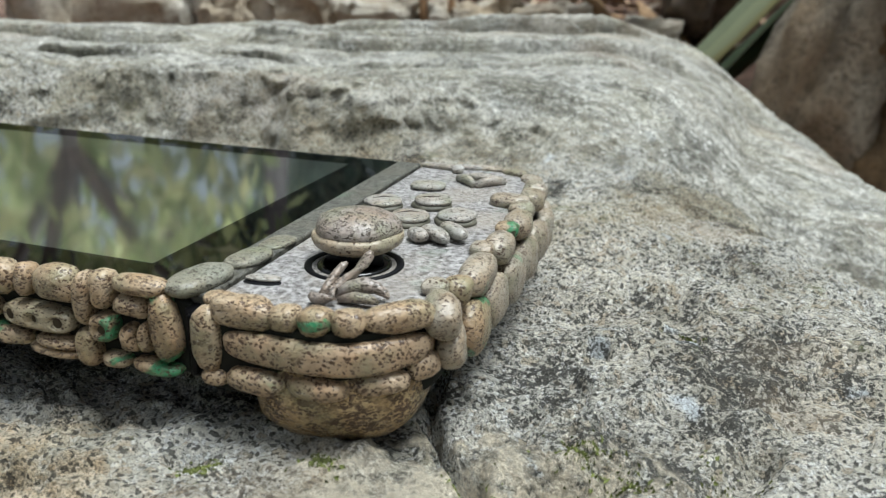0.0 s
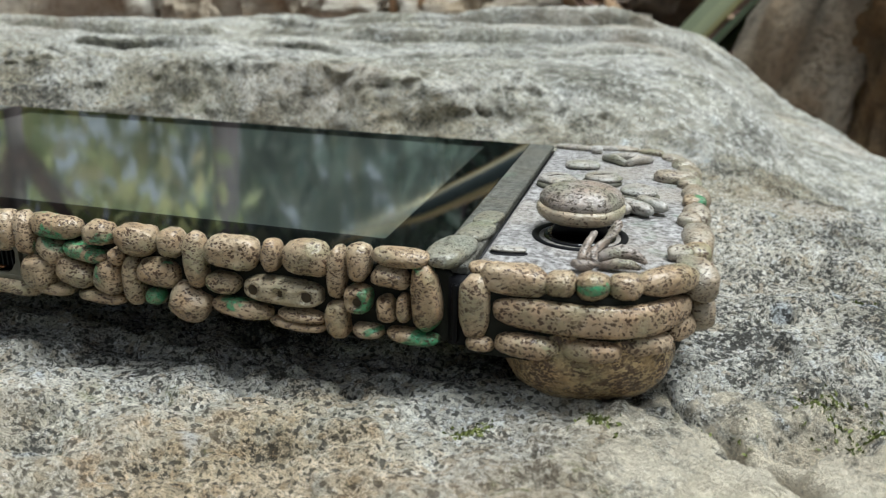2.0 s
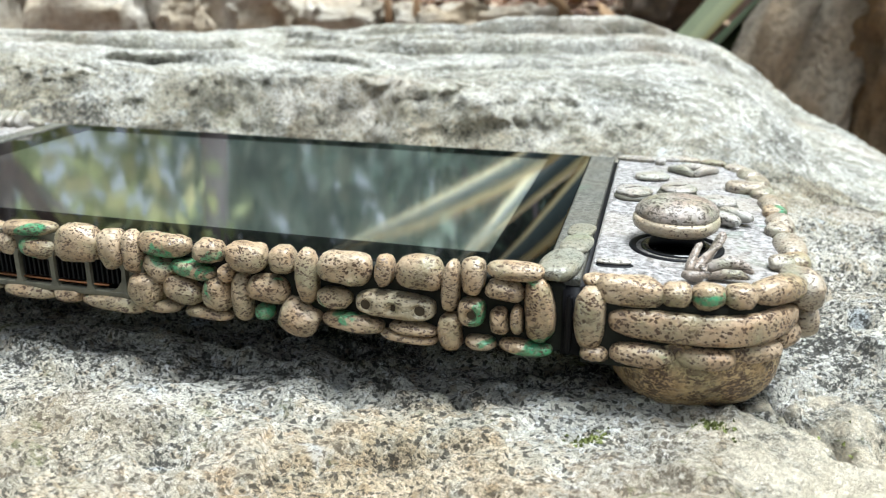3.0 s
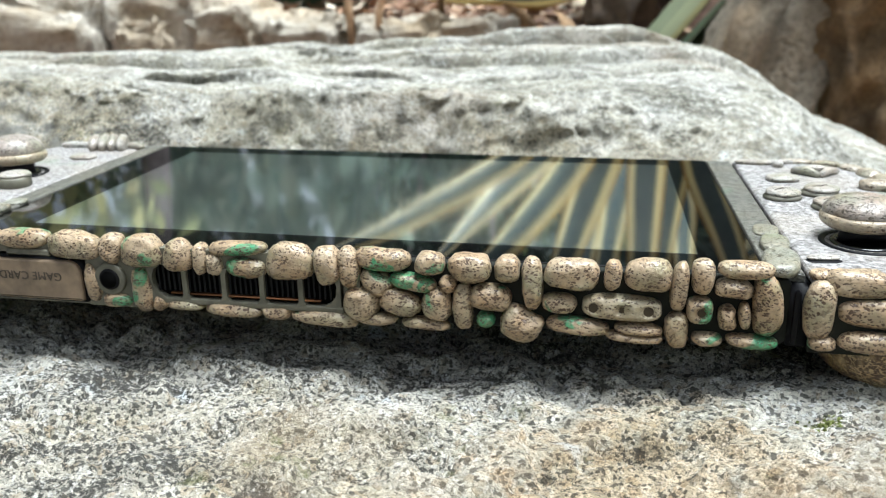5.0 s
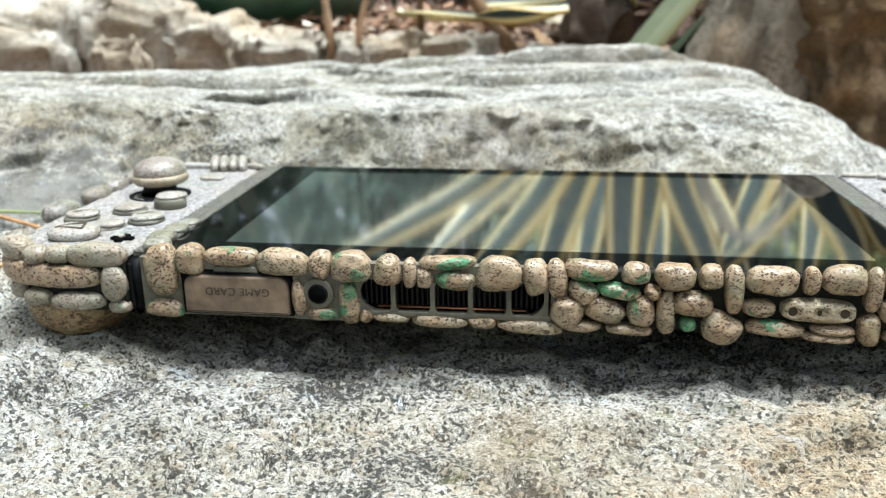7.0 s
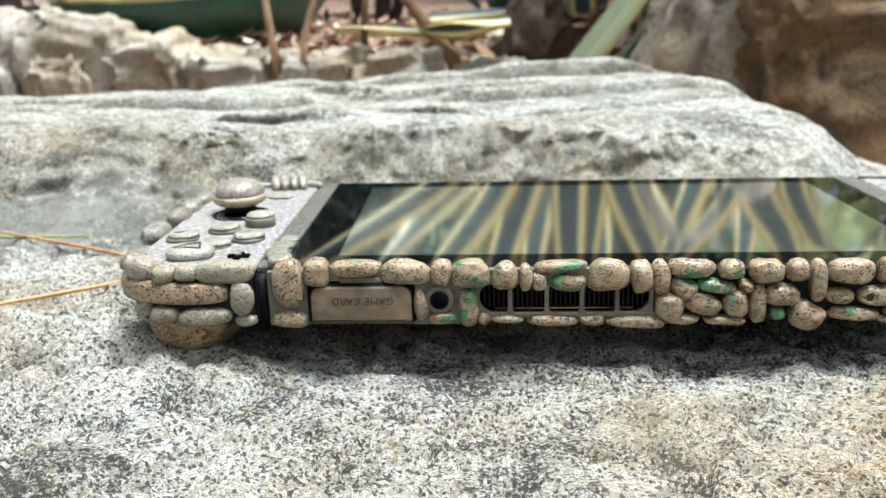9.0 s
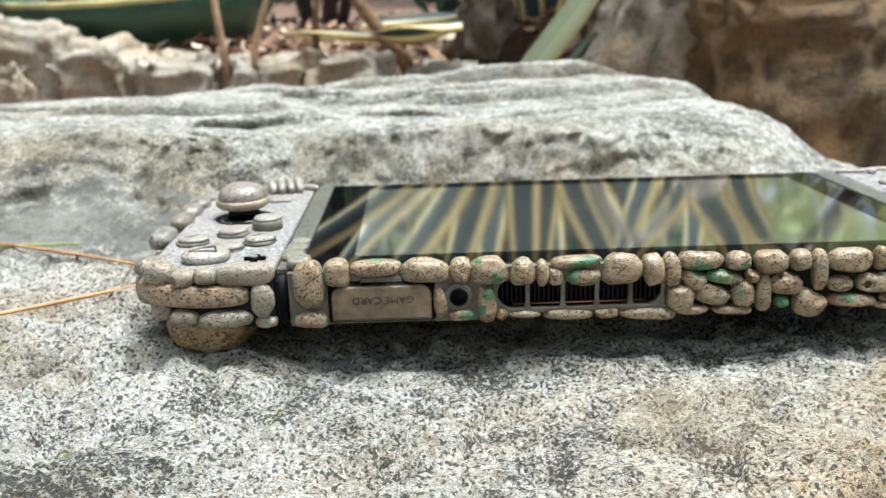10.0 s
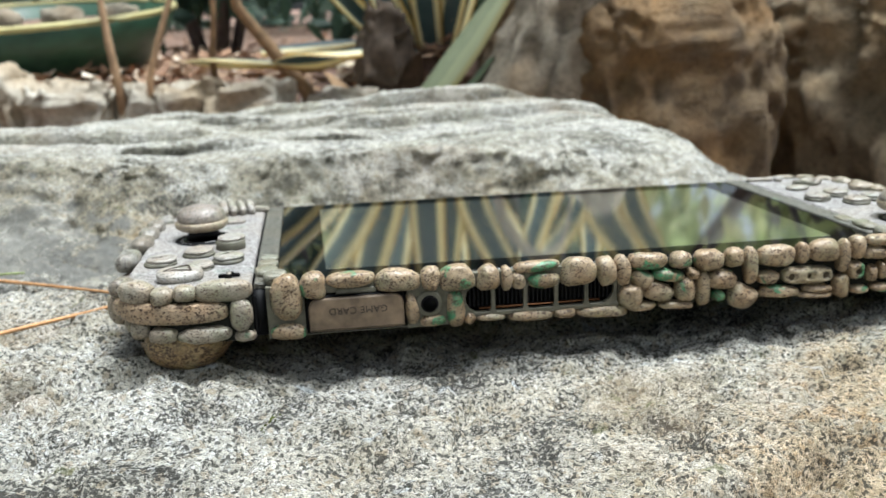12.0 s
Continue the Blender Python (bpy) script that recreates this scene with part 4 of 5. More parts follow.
# ---- the two controllers ----
def controller(side):
    """Shell, deck and black rail of one controller; side is +1 or -1."""
    inner, outer = 90.9 * MM, 124.6 * MM
    xs = lambda a, b: (a, b) if side > 0 else (-b, -a)
    r = (0.0, 0.016, 0.018, 0.0) if side > 0 else (0.016, 0.0, 0.0, 0.018)
    x0, x1 = xs(inner, outer)
    shell = part("controller", settle(outline_slab(rounded_rect(x0, x1, -0.0006, 0.1012, r, 10), 0.0178, 0.0304, 0.0015)), BODY, console,
                 "detachable controller clad in clay pebbles with a grey deck", smooth=False)
    x0, x1 = xs(inner, outer - 0.0006)
    part("deck", settle(outline_slab(rounded_rect(x0, x1, 0.0002, 0.1002, r, 10), 0.0300, 0.0312, 0.0010)), DECK, shell, "mottled grey painted deck", smooth=False)
    x0, x1 = xs(87.4 * MM, 91.4 * MM)
    part("slide_rail", settle(upright(rounded_rect(x0, x1, 0.0182, 0.0296, (0,) * 4), 0.0008, 0.100)), RAIL, shell, "black slide rail in the gap")
    part("rail_lip", settle(upright(rounded_rect(x0 + 0.0006, x1 - 0.0022, 0.0186, 0.0290, (0.0006,) * 4, 3), 0.0001, 0.0012, 0.0003)), RAIL, shell, "ribbed lip of the slide rail")
    return shell


def thumbstick(x, y, shell, over, rim, tall=1.0):
    """A stick whose cap leans away over its well; over is the cap's centre, rim its height."""
    u, v = over
    z = deck_z(x) * MM
    base = part("stick_well", disc_stack((x * MM, y * MM, z), [(0.0086, -0.0006), (0.0086, 0.0002), (0.0080, 0.0004), (0.0074, 0.0001), (0.0068, -0.0004)], 40), RAIL, shell, "black round well under the stick")
    part("well_ring", disc_stack((x * MM, y * MM, z), [(0.0066, -0.0004), (0.0064, 0.0003), (0.0058, 0.0006), (0.0050, 0.0004)], 40), BEZEL, base, "glossy black collar")
    part("stick_post", tube([(x * MM, y * MM, z), ((x + u) / 2 * MM, (y + v) / 2 * MM, (z + rim) / 2), (u * MM, v * MM, rim)], [0.0052, 0.0046, 0.0046], 24), RAIL, shell, "black stick post")
    cap = part("stick_cap", disc_stack((u * MM, v * MM, rim), [(0.004, -0.0010), (0.0068, -0.0009), (0.0077, -0.0002), (0.0080, 0.0007), (0.0079, 0.0014), (0.0074, 0.0019), (0.0068, 0.0014)], 44, 0.035, x), RIM_CLAY, shell, "rounded clay rim of the stick")
    part("cap_dome", disc_stack((u * MM, v * MM, rim), [(r, 0.0012 + tall * h) for r, h in ((0.0070, 0.0), (0.0074, 0.0008), (0.0073, 0.0017), (0.0065, 0.0028), (0.0050, 0.0036), (0.0028, 0.0041), (0.0004, 0.0042))], 44, 0.10, x + 3), BARK_CLAY, cap, "bark-textured dome on the stick")


def button(x, y, r, shell, height=2.3, seed=0, mark=0, label="stacked flat pebble button"):
    """Two flat pebbles stacked as one button, some with a scratched mark."""
    z = deck_z(x) * MM - 0.0002
    b = part("button", disc_stack((x * MM, y * MM, z), [(r * 0.94 * MM, 0), (r * 1.02 * MM, 0.4 * MM), (r * 1.0 * MM, (height - 1.6) * MM), (r * 0.9 * MM, (height - 1.2) * MM), (r * 0.7 * MM, (height - 1.15) * MM)], 28, 0.09, seed), FRAME_PAINT, shell, label)
    part("button_top", disc_stack(((x + 0.2) * MM, (y + 0.2) * MM, z), [(r * 0.80 * MM, (height - 1.35) * MM), (r * 0.93 * MM, (height - 1.0) * MM), (r * 0.93 * MM, (height - 0.6) * MM), (r * 0.82 * MM, (height - 0.22) * MM), (r * 0.5 * MM, (height - 0.05) * MM), (r * 0.05 * MM, height * MM)], 28, 0.11, seed + 1), PEBBLE_PALE, b)
    if mark:
        part("mark", tube([((x - r * 0.45) * MM, (y - 0.2 * r) * MM, z + (height - 0.08) * MM), (x * MM, (y + 0.15 * r * mark) * MM, z + (height + 0.0) * MM), ((x + r * 0.45) * MM, (y + 0.3 * r) * MM, z + (height - 0.1) * MM)], [0.00012, 0.00024, 0.00012], 5), INK, b, "dark scratched mark")
    return b


def chain(rows, shell, mat=None):
    """Pebbles in any place: x, y, z, width, depth, height in millimetres and a turn about the vertical."""
    for x, y, z, w, d, h, a in rows:
        pebble(x, y, z, w, d, h, shell, (0, 0, a), mat, square=2.6)


# the controller with the round stick near the long edge
pad = controller(1)
chain([(98.4, 0.6, 30.6, 11.4, 5.2, 4.9, 0), (105.8, 0.4, 30.8, 4.9, 5.0, 3.8, 0), (115.4, 1.8, 31.0, 5.2, 5.0, 3.8, 14), (121.4, 6.6, 30.9, 11.4, 5.2, 4.4, 44)], pad)
pebble(110.4, 0.6, 25.6, 30.4, 6.0, 5.4, pad, (0, -0.5, 1), BAR_CLAY, square=3.6, rough=0.03, name="bumper", label="long clay bumper bar with a green end", bend=0.3, wrap=9.0)
chain([(101.1, -0.6, 20.3, 10.6, 5.4, 3.9, 0), (110.8, 0.4, 20.5, 10.2, 5.6, 3.6, 3), (118.8, 4.4, 21.0, 9.4, 5.2, 3.9, 32), (123.6, 9.6, 22.3, 6.0, 4.8, 4.2, 55)], pad, BAR_CLAY)
pebble(109.0, 11.6, 17.9, 29.5, 26.0, 20.8, pad, (0, -5, 12), TRIGGER_CLAY, 2.25, 0.02, name="trigger", label="large mottled clay trigger resting on the rock")
chain([(92.4, -0.2, 25.6, 5.2, 5.2, 11.2, 0), (93.4, 0.0, 19.4, 4.8, 4.6, 2.8, 0), (92.8, 2.4, 31.2, 4.4, 4.0, 2.0, 30)], pad)
chain([(125.6, 13.0, 29.4, 6.0, 10.0, 6.6, 24), (122.8, 17.6, 31.8, 4.4, 4.6, 2.6, 0), (125.6, 30.6, 29.8, 5.6, 14.0, 5.8, 3), (123.8, 38.4, 31.4, 4.6, 4.8, 3.0, 0),
       (125.0, 45.0, 30.0, 5.6, 9.6, 5.4, 0), (124.6, 59.6, 30.2, 5.8, 10.0, 5.2, 4), (119.6, 70.8, 31.6, 9.0, 6.4, 3.2, -14), (123.2, 67.4, 30.8, 5.2, 6.2, 4.0, 0)], pad, TAN_PEBBLE)
chain([(122.8, 77.4, 30.4, 5.8, 8.0, 4.8, 10), (121.4, 85.8, 30.2, 5.6, 7.6, 4.6, 20), (118.6, 93.0, 30.4, 5.0, 6.6, 3.2, 40), (113.2, 97.6, 31.0, 6.8, 3.6, 2.0, -20), (105.6, 99.6, 31.0, 9.0, 3.2, 1.8, 0)], pad, TAN_PEBBLE)
chain([(126.0, 15.6, 23.4, 5.4, 10.6, 7.0, 24), (126.6, 36.6, 22.8, 5.0, 11.6, 9.4, 0), (126.4, 48.0, 22.8, 5.0, 12.0, 9.6, 0), (126.0, 59.8, 23.0, 5.0, 11.8, 9.2, 0),
       (125.4, 71.2, 23.0, 5.0, 11.8, 9.2, 0), (124.4, 82.0, 22.8, 5.0, 11.0, 9.0, 8), (121.8, 91.0, 22.8, 5.0, 9.6, 8.8, 24)], pad, TAN_PEBBLE)
chain([(110.6, 0.8, 30.8, 5.3, 5.2, 4.4, 4), (125.4, 20.6, 30.6, 5.0, 5.6, 4.6, 8), (124.4, 52.4, 31.2, 4.8, 4.8, 3.2, 0), (126.8, 25.4, 22.6, 5.0, 11.4, 9.6, 3)], pad, GREEN_CLAY)
thumbstick(105.2, 24.6, pad, (104.9, 27.0), 0.0346)
part("minus_slot", lump((6.6 * MM, 2.8 * MM, 0.5 * MM), (95.0 * MM, 11.4 * MM, deck_z(95) * MM), (0, 0, 8), 2.4, 0.02, 301), RAIL, pad, "black slot under the minus button")
pebble(94.9, 12.0, deck_z(95) + 0.5, 6.2, 2.4, 0.9, pad, (0, 0, 8), PEBBLE_PALE, name="minus_button", label="thin flat clay minus button")
for x, y, s in ((95.2, 58.6, 11), (104.6, 63.4, 12), (113.0, 54.6, 13), (104.4, 50.6, 14)):
    button(x, y, 4.3, pad, 2.4, s, (s % 3) - 1)
pebble(98.4, 77.0, deck_z(98) + 0.7, 8.2, 6.4, 1.8, pad, (0, 0, 10), PEBBLE_PALE, name="flat_stone", label="flat pale pebble on the deck")
for i, (x, y, w, a) in enumerate(((110.6, 40.4, 5.2, -40), (113.6, 41.6, 8.8, -40), (116.4, 44.0, 8.2, -40))):
    pebble(x, y, deck_z(x) + 1.3 + 0.2 * i, w, 3.2, 2.6, pad, (0, 0, a), PEBBLE_PALE, name="shell_ridge", label="ridge of a small clay shell")
a0, a1, a2 = (102.4, 86.6), (113.6, 87.4), (108.2, 81.4)
for p, q in ((a0, a1), (a1, a2), (a2, a0)):
    part("arrow_relief", tube([(p[0] * MM, p[1] * MM, 0.0314), ((p[0] + q[0]) / 2 * MM, (p[1] + q[1]) / 2 * MM, 0.0320), (q[0] * MM, q[1] * MM, 0.0314)], [0.0009, 0.0012, 0.0009], 8), PEBBLE_PALE, pad, "raised clay triangle relief")
chain([(93.8, 96.2, 31.4, 10.0, 2.8, 1.6, -6), (99.8, 93.6, 31.6, 3.0, 3.0, 2.0, 0), (101.0, 98.2, 31.2, 8.0, 2.4, 1.4, 5)], pad, PEBBLE_PALE)


def finger(path, radii, parent, name="twig"):
    return part(name, tube([(x * MM, y * MM, z * MM) for x, y, z in path], [r * 0.74 * MM for r in radii], 12), BARK_CLAY, parent)


# a rooted sprout: a pale stalk leaning up to the stick, a forked leaf lying to the side and a curled root
sprout = finger([(108.0, 9.4, 31.2), (109.0, 10.8, 32.0), (110.4, 12.6, 33.4), (111.8, 14.4, 35.2), (112.6, 15.2, 36.6), (112.8, 15.4, 37.2)], [1.5, 1.5, 1.3, 1.2, 1.1, 0.5], pad, "sprout")
tagged(sprout, "small forked clay sprout leaning on the deck")
finger([(107.6, 8.8, 31.4), (107.6, 10.2, 32.4), (108.2, 12.0, 34.0), (108.8, 13.4, 35.0), (109.2, 14.0, 35.3)], [1.2, 1.1, 0.9, 0.8, 0.4], sprout)
finger([(109.4, 9.6, 31.4), (111.6, 9.8, 32.8), (113.8, 10.4, 33.4), (115.6, 11.0, 33.0), (117.2, 11.0, 32.2), (117.8, 10.6, 31.8)], [1.0, 1.6, 1.8, 1.4, 0.9, 0.4], sprout)
finger([(110.6, 8.2, 31.4), (113.2, 8.0, 32.2), (115.6, 8.2, 32.2), (117.0, 8.6, 31.6)], [0.8, 1.2, 1.1, 0.5], sprout)
finger([(106.6, 6.8, 32.0), (107.6, 6.0, 32.0), (109.2, 6.0, 32.0), (110.2, 6.8, 32.4), (110.0, 7.8, 33.0), (109.0, 8.0, 33.2)], [0.9, 1.2, 1.3, 1.1, 0.9, 0.5], sprout)

# the controller with the four buttons near the long edge
pad = controller(-1)
chain([(-118.8, 3.6, 31.2, 9.6, 6.4, 6.0, -30), (-112.2, 0.2, 30.8, 5.6, 5.2, 4.6, 0), (-106.6, 0.0, 31.2, 5.4, 5.0, 4.2, 0), (-97.2, 0.2, 31.2, 14.4, 5.2, 5.6, 0)], pad, TAN_PEBBLE)
pebble(-111.2, 0.5, 26.4, 29.8, 6.0, 5.6, pad, (0, 1.5, -2), BAR_CLAY, square=3.6, rough=0.03, name="bumper", label="long tan clay bumper bar with dark mottling", bend=0.3, wrap=-7.0)
chain([(-112.6, 0.0, 20.9, 7.2, 5.0, 4.0, -6), (-102.6, -0.6, 20.4, 13.4, 5.2, 4.2, 0), (-118.4, 3.0, 21.8, 5.6, 5.0, 4.8, -30), (-93.4, -0.4, 24.9, 6.0, 5.2, 8.6, 0), (-92.8, 0.0, 19.2, 5.4, 4.4, 3.0, 0), (-121.0, 8.4, 21.6, 4.4, 5.4, 4.4, -40)], pad, TAN_PEBBLE)
pebble(-108.9, 11.4, 18.2, 23.6, 25.0, 20.6, pad, (0, 5, -8), TRIGGER_CLAY, 2.25, 0.02, name="trigger", label="mottled tan clay trigger touching the rock")
chain([(-124.4, 12.4, 30.6, 4.8, 8.4, 4.6, -18), (-127.2, 35.0, 31.6, 6.0, 13.0, 5.6, -4), (-126.8, 52.6, 31.8, 6.0, 12.0, 5.4, -2), (-127.0, 63.6, 32.0, 6.0, 10.0, 5.2, 2), (-126.6, 74.6, 32.0, 5.6, 10.0, 4.8, 8), (-125.4, 85.4, 31.6, 5.4, 9.0, 4.2, 18)], pad, EDGE_CLAY)
chain([(-124.9, 12.2, 24.6, 4.6, 7.0, 8.4, -26), (-126.8, 19.0, 24.0, 5.0, 11.6, 9.4, -4), (-127.2, 30.6, 24.0, 5.0, 11.6, 9.4, 0), (-127.4, 42.2, 24.0, 5.0, 11.6, 9.4, 0), (-127.4, 54.0, 24.0, 5.0, 11.6, 9.4, 0), (-127.2, 65.6, 24.0, 5.0, 11.6, 9.2, 0), (-126.6, 77.0, 24.0, 5.0, 11.0, 9.0, 5), (-124.4, 87.6, 23.8, 5.0, 10.6, 8.8, 18)], pad, TAN_PEBBLE)
thumbstick(-109.0, 56.0, pad, (-109.6, 58.0), 0.0356, 1.25)
plus_btn = part("plus_button", upright(rounded_rect(-99.6 * MM, -94.2 * MM, 0.0312, 0.0322, (0,) * 4), 0.0103, 0.0121, 0.0002), HOLE, pad, "small black plus button")
part("plus_bar", upright(rounded_rect(-97.8 * MM, -96.0 * MM, 0.0312, 0.03225, (0,) * 4), 0.0086, 0.0138, 0.0002), HOLE, plus_btn)
part("plus_pip", lump((1.5 * MM, 1.5 * MM, 0.9 * MM), (-96.9 * MM, 11.2 * MM, 0.0324), (0, 0, 0), 2.2, 0.02, 340), PEBBLE_PALE, plus_btn, "pale chip on the plus button")
for x, y, s in ((-117.2, 28.4, 21), (-108.0, 36.2, 22), (-98.8, 27.4, 23)):
    button(x, y, 4.5, pad, 2.4, s, (s % 3) - 1)
button(-105.8, 21.4, 3.9, pad, 2.0, 24, 0)
button(-99.6, 42.8, 4.3, pad, 4.0, 25, 0, "tall stacked pebble button")
rune = pebble(-109.4, 11.8, 32.9, 12.0, 8.6, 3.6, pad, (4, 0, 8), PEBBLE_PALE, square=2.8, name="rune_stone", label="raised clay pebble with a triangular relief")
for p, q in (((-113.2, 10.2), (-106.2, 10.0)), ((-106.2, 10.0), (-107.4, 14.0)), ((-107.4, 14.0), (-113.2, 10.2))):
    line = [(p[0] + (q[0] - p[0]) * k / 6, p[1] + (q[1] - p[1]) * k / 6) for k in range(7)]
    crown = [max(0.0, 1 - abs((u + 109.4) / 6.0) ** 2.8 - abs((v - 11.8) / 4.3) ** 2.8) ** (1 / 2.8) for u, v in line]
    part("relief_line", tube([(u * MM, v * MM, (32.86 + 1.8 * c + 0.06 * (v - 11.8)) * MM) for (u, v), c in zip(line, crown)], [0.0003] * 7, 6), INK, rune)
pebble(-102.2, 77.6, 32.0, 8.2, 5.4, 1.8, pad, (0, 0, 0), PEBBLE_PALE, name="flat_stone", label="flat pale pebble on the deck")
for i in range(4):
    pebble(-107.0 + 3.0 * i, 91.4 + 0.4 * i, 33.4, 3.1, 8.6, 4.6, pad, (16, 0, 16), PEBBLE_PALE, name="claw_ridge", label="ridge of a clay claw")
chain([(-114.6, 93.6, 32.2, 11.0, 3.4, 2.4, 6), (-94.6, 94.6, 32.2, 7.0, 3.6, 2.4, -20)], pad, PEBBLE_PALE)


# ---- needles and a grass blade lying on the rock ----
def rock_at(x, y):
    return float(rock_height(np.array([[x]]), np.array([[y]]))[0, 0])


def strand(name, a, b, r, mat, label, category, sag=0.0):
    pts = []
    for i in range(13):
        t = i / 12
        x, y = a[0] + (b[0] - a[0]) * t, a[1] + (b[1] - a[1]) * t + sag * math.sin(math.pi * t)
        pts.append((x, y, rock_at(x, y) + r * 0.9))
    # a stiff strand bridges the hollows and touches the highest grains
    line = [pts[0][2] + (pts[-1][2] - pts[0][2]) * i / 12 for i in range(13)]
    lift = max(0.0, max(p[2] - z for p, z in zip(pts[2:-1], line[2:-1]))) * 0.95
    pts = [(p[0], p[1], z + lift) for p, z in zip(pts, line)]
    ob = part(name, tube(pts, [r * (1 - 0.5 * abs(2 * i / 12 - 1)) for i in range(13)], 6), mat)
    return tagged(ob, label, category)


strand("pine_needle", (-0.245, 0.119), (-0.120, 0.054), 0.0007, NEEDLE, "long dry brown pine needle lying on the rock", "pine needle", 0.003)
strand("pine_needle", (-0.196, -0.002), (-0.116, 0.0715), 0.0007, NEEDLE, "dry brown pine needle under the console", "pine needle", -0.002)
strand("grass_blade", (-0.235, 0.110), (-0.182, 0.108), 0.0008, BLADE, "short green grass blade lying on the rock", "grass blade")


# ---- garden behind ----
def soil_at(x, y):
    return float(soil_height(np.array([[x]]), np.array([[y]]))[0, 0])


def blob(name, centre, size, seed, mat, label, category, square=3.0, rough=0.16, nu=72, nv=48, turn=(0, 0, 0), relief=1.0, crag=0.0):
    """A large boulder: a squared lump broken by two scales of relief."""
    bm = lump(size, centre, turn, square, rough, seed, nu, nv)
    bm.normal_update()
    small = min(size)
    moves = []
    for v in bm.verts:
        p = (v.co - Vector(centre)) / small
        k = 0.075 * noise.fractal(p * 3.5 + Vector((seed, 0, 0)), 0.8, 2.0, 6) + 0.09 * abs(noise.noise(p * 2.2 + Vector((0, seed, 0))))
        k = k * relief - crag * abs(noise.fractal(Vector((p.x * 5, p.y * 5, p.z * 2.2)) + Vector((0, 0, seed)), 0.7, 2.1, 5))
        moves.append(v.co + v.normal * k * small)
    for v, c in zip(bm.verts, moves):
        v.co = c
    return tagged(part(name, bm, mat), label, category)


def border_stone(x, y, w, d, top, h, seed, turn):
    """A split block: flat bed on top, chipped faces at the front."""
    ob = blob("border_stone", (x, y, top - 0.016 - h * 0.48), (w, d, h), seed, BORDER_STONE, "rough pale brown border stone on the soil", "stone", 4.6, 0.12, 60, 44, (10 * math.cos(seed), 9 * math.sin(seed * 1.7), turn), 0.5, 0.10)
    tagged(ob, group="stones edging the bed")


for k, row in enumerate([(-0.852, 1.52, 0.21, 0.22, 0.090, 0.20, 6), (-0.865, 1.43, 0.10, 0.10, 0.022, 0.14, 14), (-0.684, 1.51, 0.145, 0.20, 0.046, 0.18, -6), (-0.548, 1.50, 0.155, 0.18, 0.026, 0.16, 10), (-0.434, 1.50, 0.07, 0.14, 0.012, 0.14, 18),
                         (-0.338, 1.50, 0.135, 0.16, 0.008, 0.16, 6), (-0.198, 1.49, 0.16, 0.15, 0.010, 0.16, -4), (-0.050, 1.48, 0.13, 0.14, -0.004, 0.18, 12), (-1.08, 1.50, 0.26, 0.26, 0.09, 0.22, 3), (-1.34, 1.52, 0.24, 0.24, 0.08, 0.22, -5)]):
    border_stone(*row[:6], 400 + k, row[6])


def bowl(x, y, z, r, h, tilt):
    """A wide bowl that leans towards the rock."""
    base = thing("planter_bowl", (x, y, z), "wide dark green bowl with a worn yellow rim on the soil", "bowl")
    lean = Matrix.Translation((x, y, z)) @ Euler([radians(a) for a in tilt]).to_matrix().to_4x4() @ Matrix.Translation((-x, -y, -z))

    def leaned(bm):
        bmesh.ops.transform(bm, matrix=lean, verts=bm.verts)
        return bm

    prof = [(r * 0.42, 0.0), (r * 0.62, h * 0.10), (r * 0.80, h * 0.34), (r * 0.93, h * 0.68), (r, h), (r * 0.965, h), (r * 0.90, h * 0.68), (r * 0.76, h * 0.36), (r * 0.55, h * 0.15), (r * 0.02, h * 0.14)]
    part("bowl_wall", leaned(disc_stack((x, y, z), prof, 64, 0.006)), BOWL_GREEN, base, "dark green glazed wall")
    ring = [(x + r * 0.985 * math.cos(2 * math.pi * i / 64), y + r * 0.985 * math.sin(2 * math.pi * i / 64), z + h) for i in range(65)]
    part("bowl_rim", leaned(tube(ring, [r * 0.022] * 65, 8)), BOWL_RIM, base, "worn yellow rim")
    part("bowl_soil", leaned(disc_stack((x, y, z), [(r * 0.80, h * 0.70), (r * 0.86, h * 0.80), (r * 0.5, h * 0.86), (r * 0.05, h * 0.88)], 48, 0.03)), SOIL, base, "soil filling the bowl")


def bowl_stone(x, y, z, w, h, seed):
    ob = part("bowl_stone", lump((w, w * 0.8, h), (x, y, z), (0, 0, seed * 40), 2.8, 0.10, seed, 24, 16), GREY_BOULDER)
    tagged(ob, "grey stone lying on the soil of the bowl", "stone", "stones in the bowl")


bowl(-0.755, 1.99, -0.018, 0.345, 0.168, (6.5, -1.5, 0))


for row in ((-0.87, 1.84, 0.135, 0.10, 0.07, 1), (-0.75, 1.80, 0.125, 0.09, 0.06, 2), (-0.63, 1.82, 0.13, 0.10, 0.065, 3), (-0.53, 1.90, 0.14, 0.08, 0.06, 4)):
    bowl_stone(*row)
blob("boulder", (0.43, 1.26, -0.20), (0.35, 0.70, 0.76), 7, BROWN_BOULDER, "rough brown boulder with ochre stains half in shade", "boulder", 4.5, 0.06, 150, 150, (0, -2, 4), 0.6, 0.09)
blob("boulder", (1.13, 1.26, -0.20), (1.00, 0.72, 0.78), 9, TAN_BOULDER, "large craggy tan-brown boulder beside a narrow cleft", "boulder", 4.5, 0.06, 180, 130, (0, 2, 4), 0.9, 0.10)
blob("boulder", (0.272, 1.08, -0.03), (0.165, 0.24, 0.56), 12, GREY_BOULDER, "grey-tan pointed boulder leaning on the brown one", "boulder", 3.2, 0.10, 90, 70, (0, 17, 0), 1.0, 0.06)


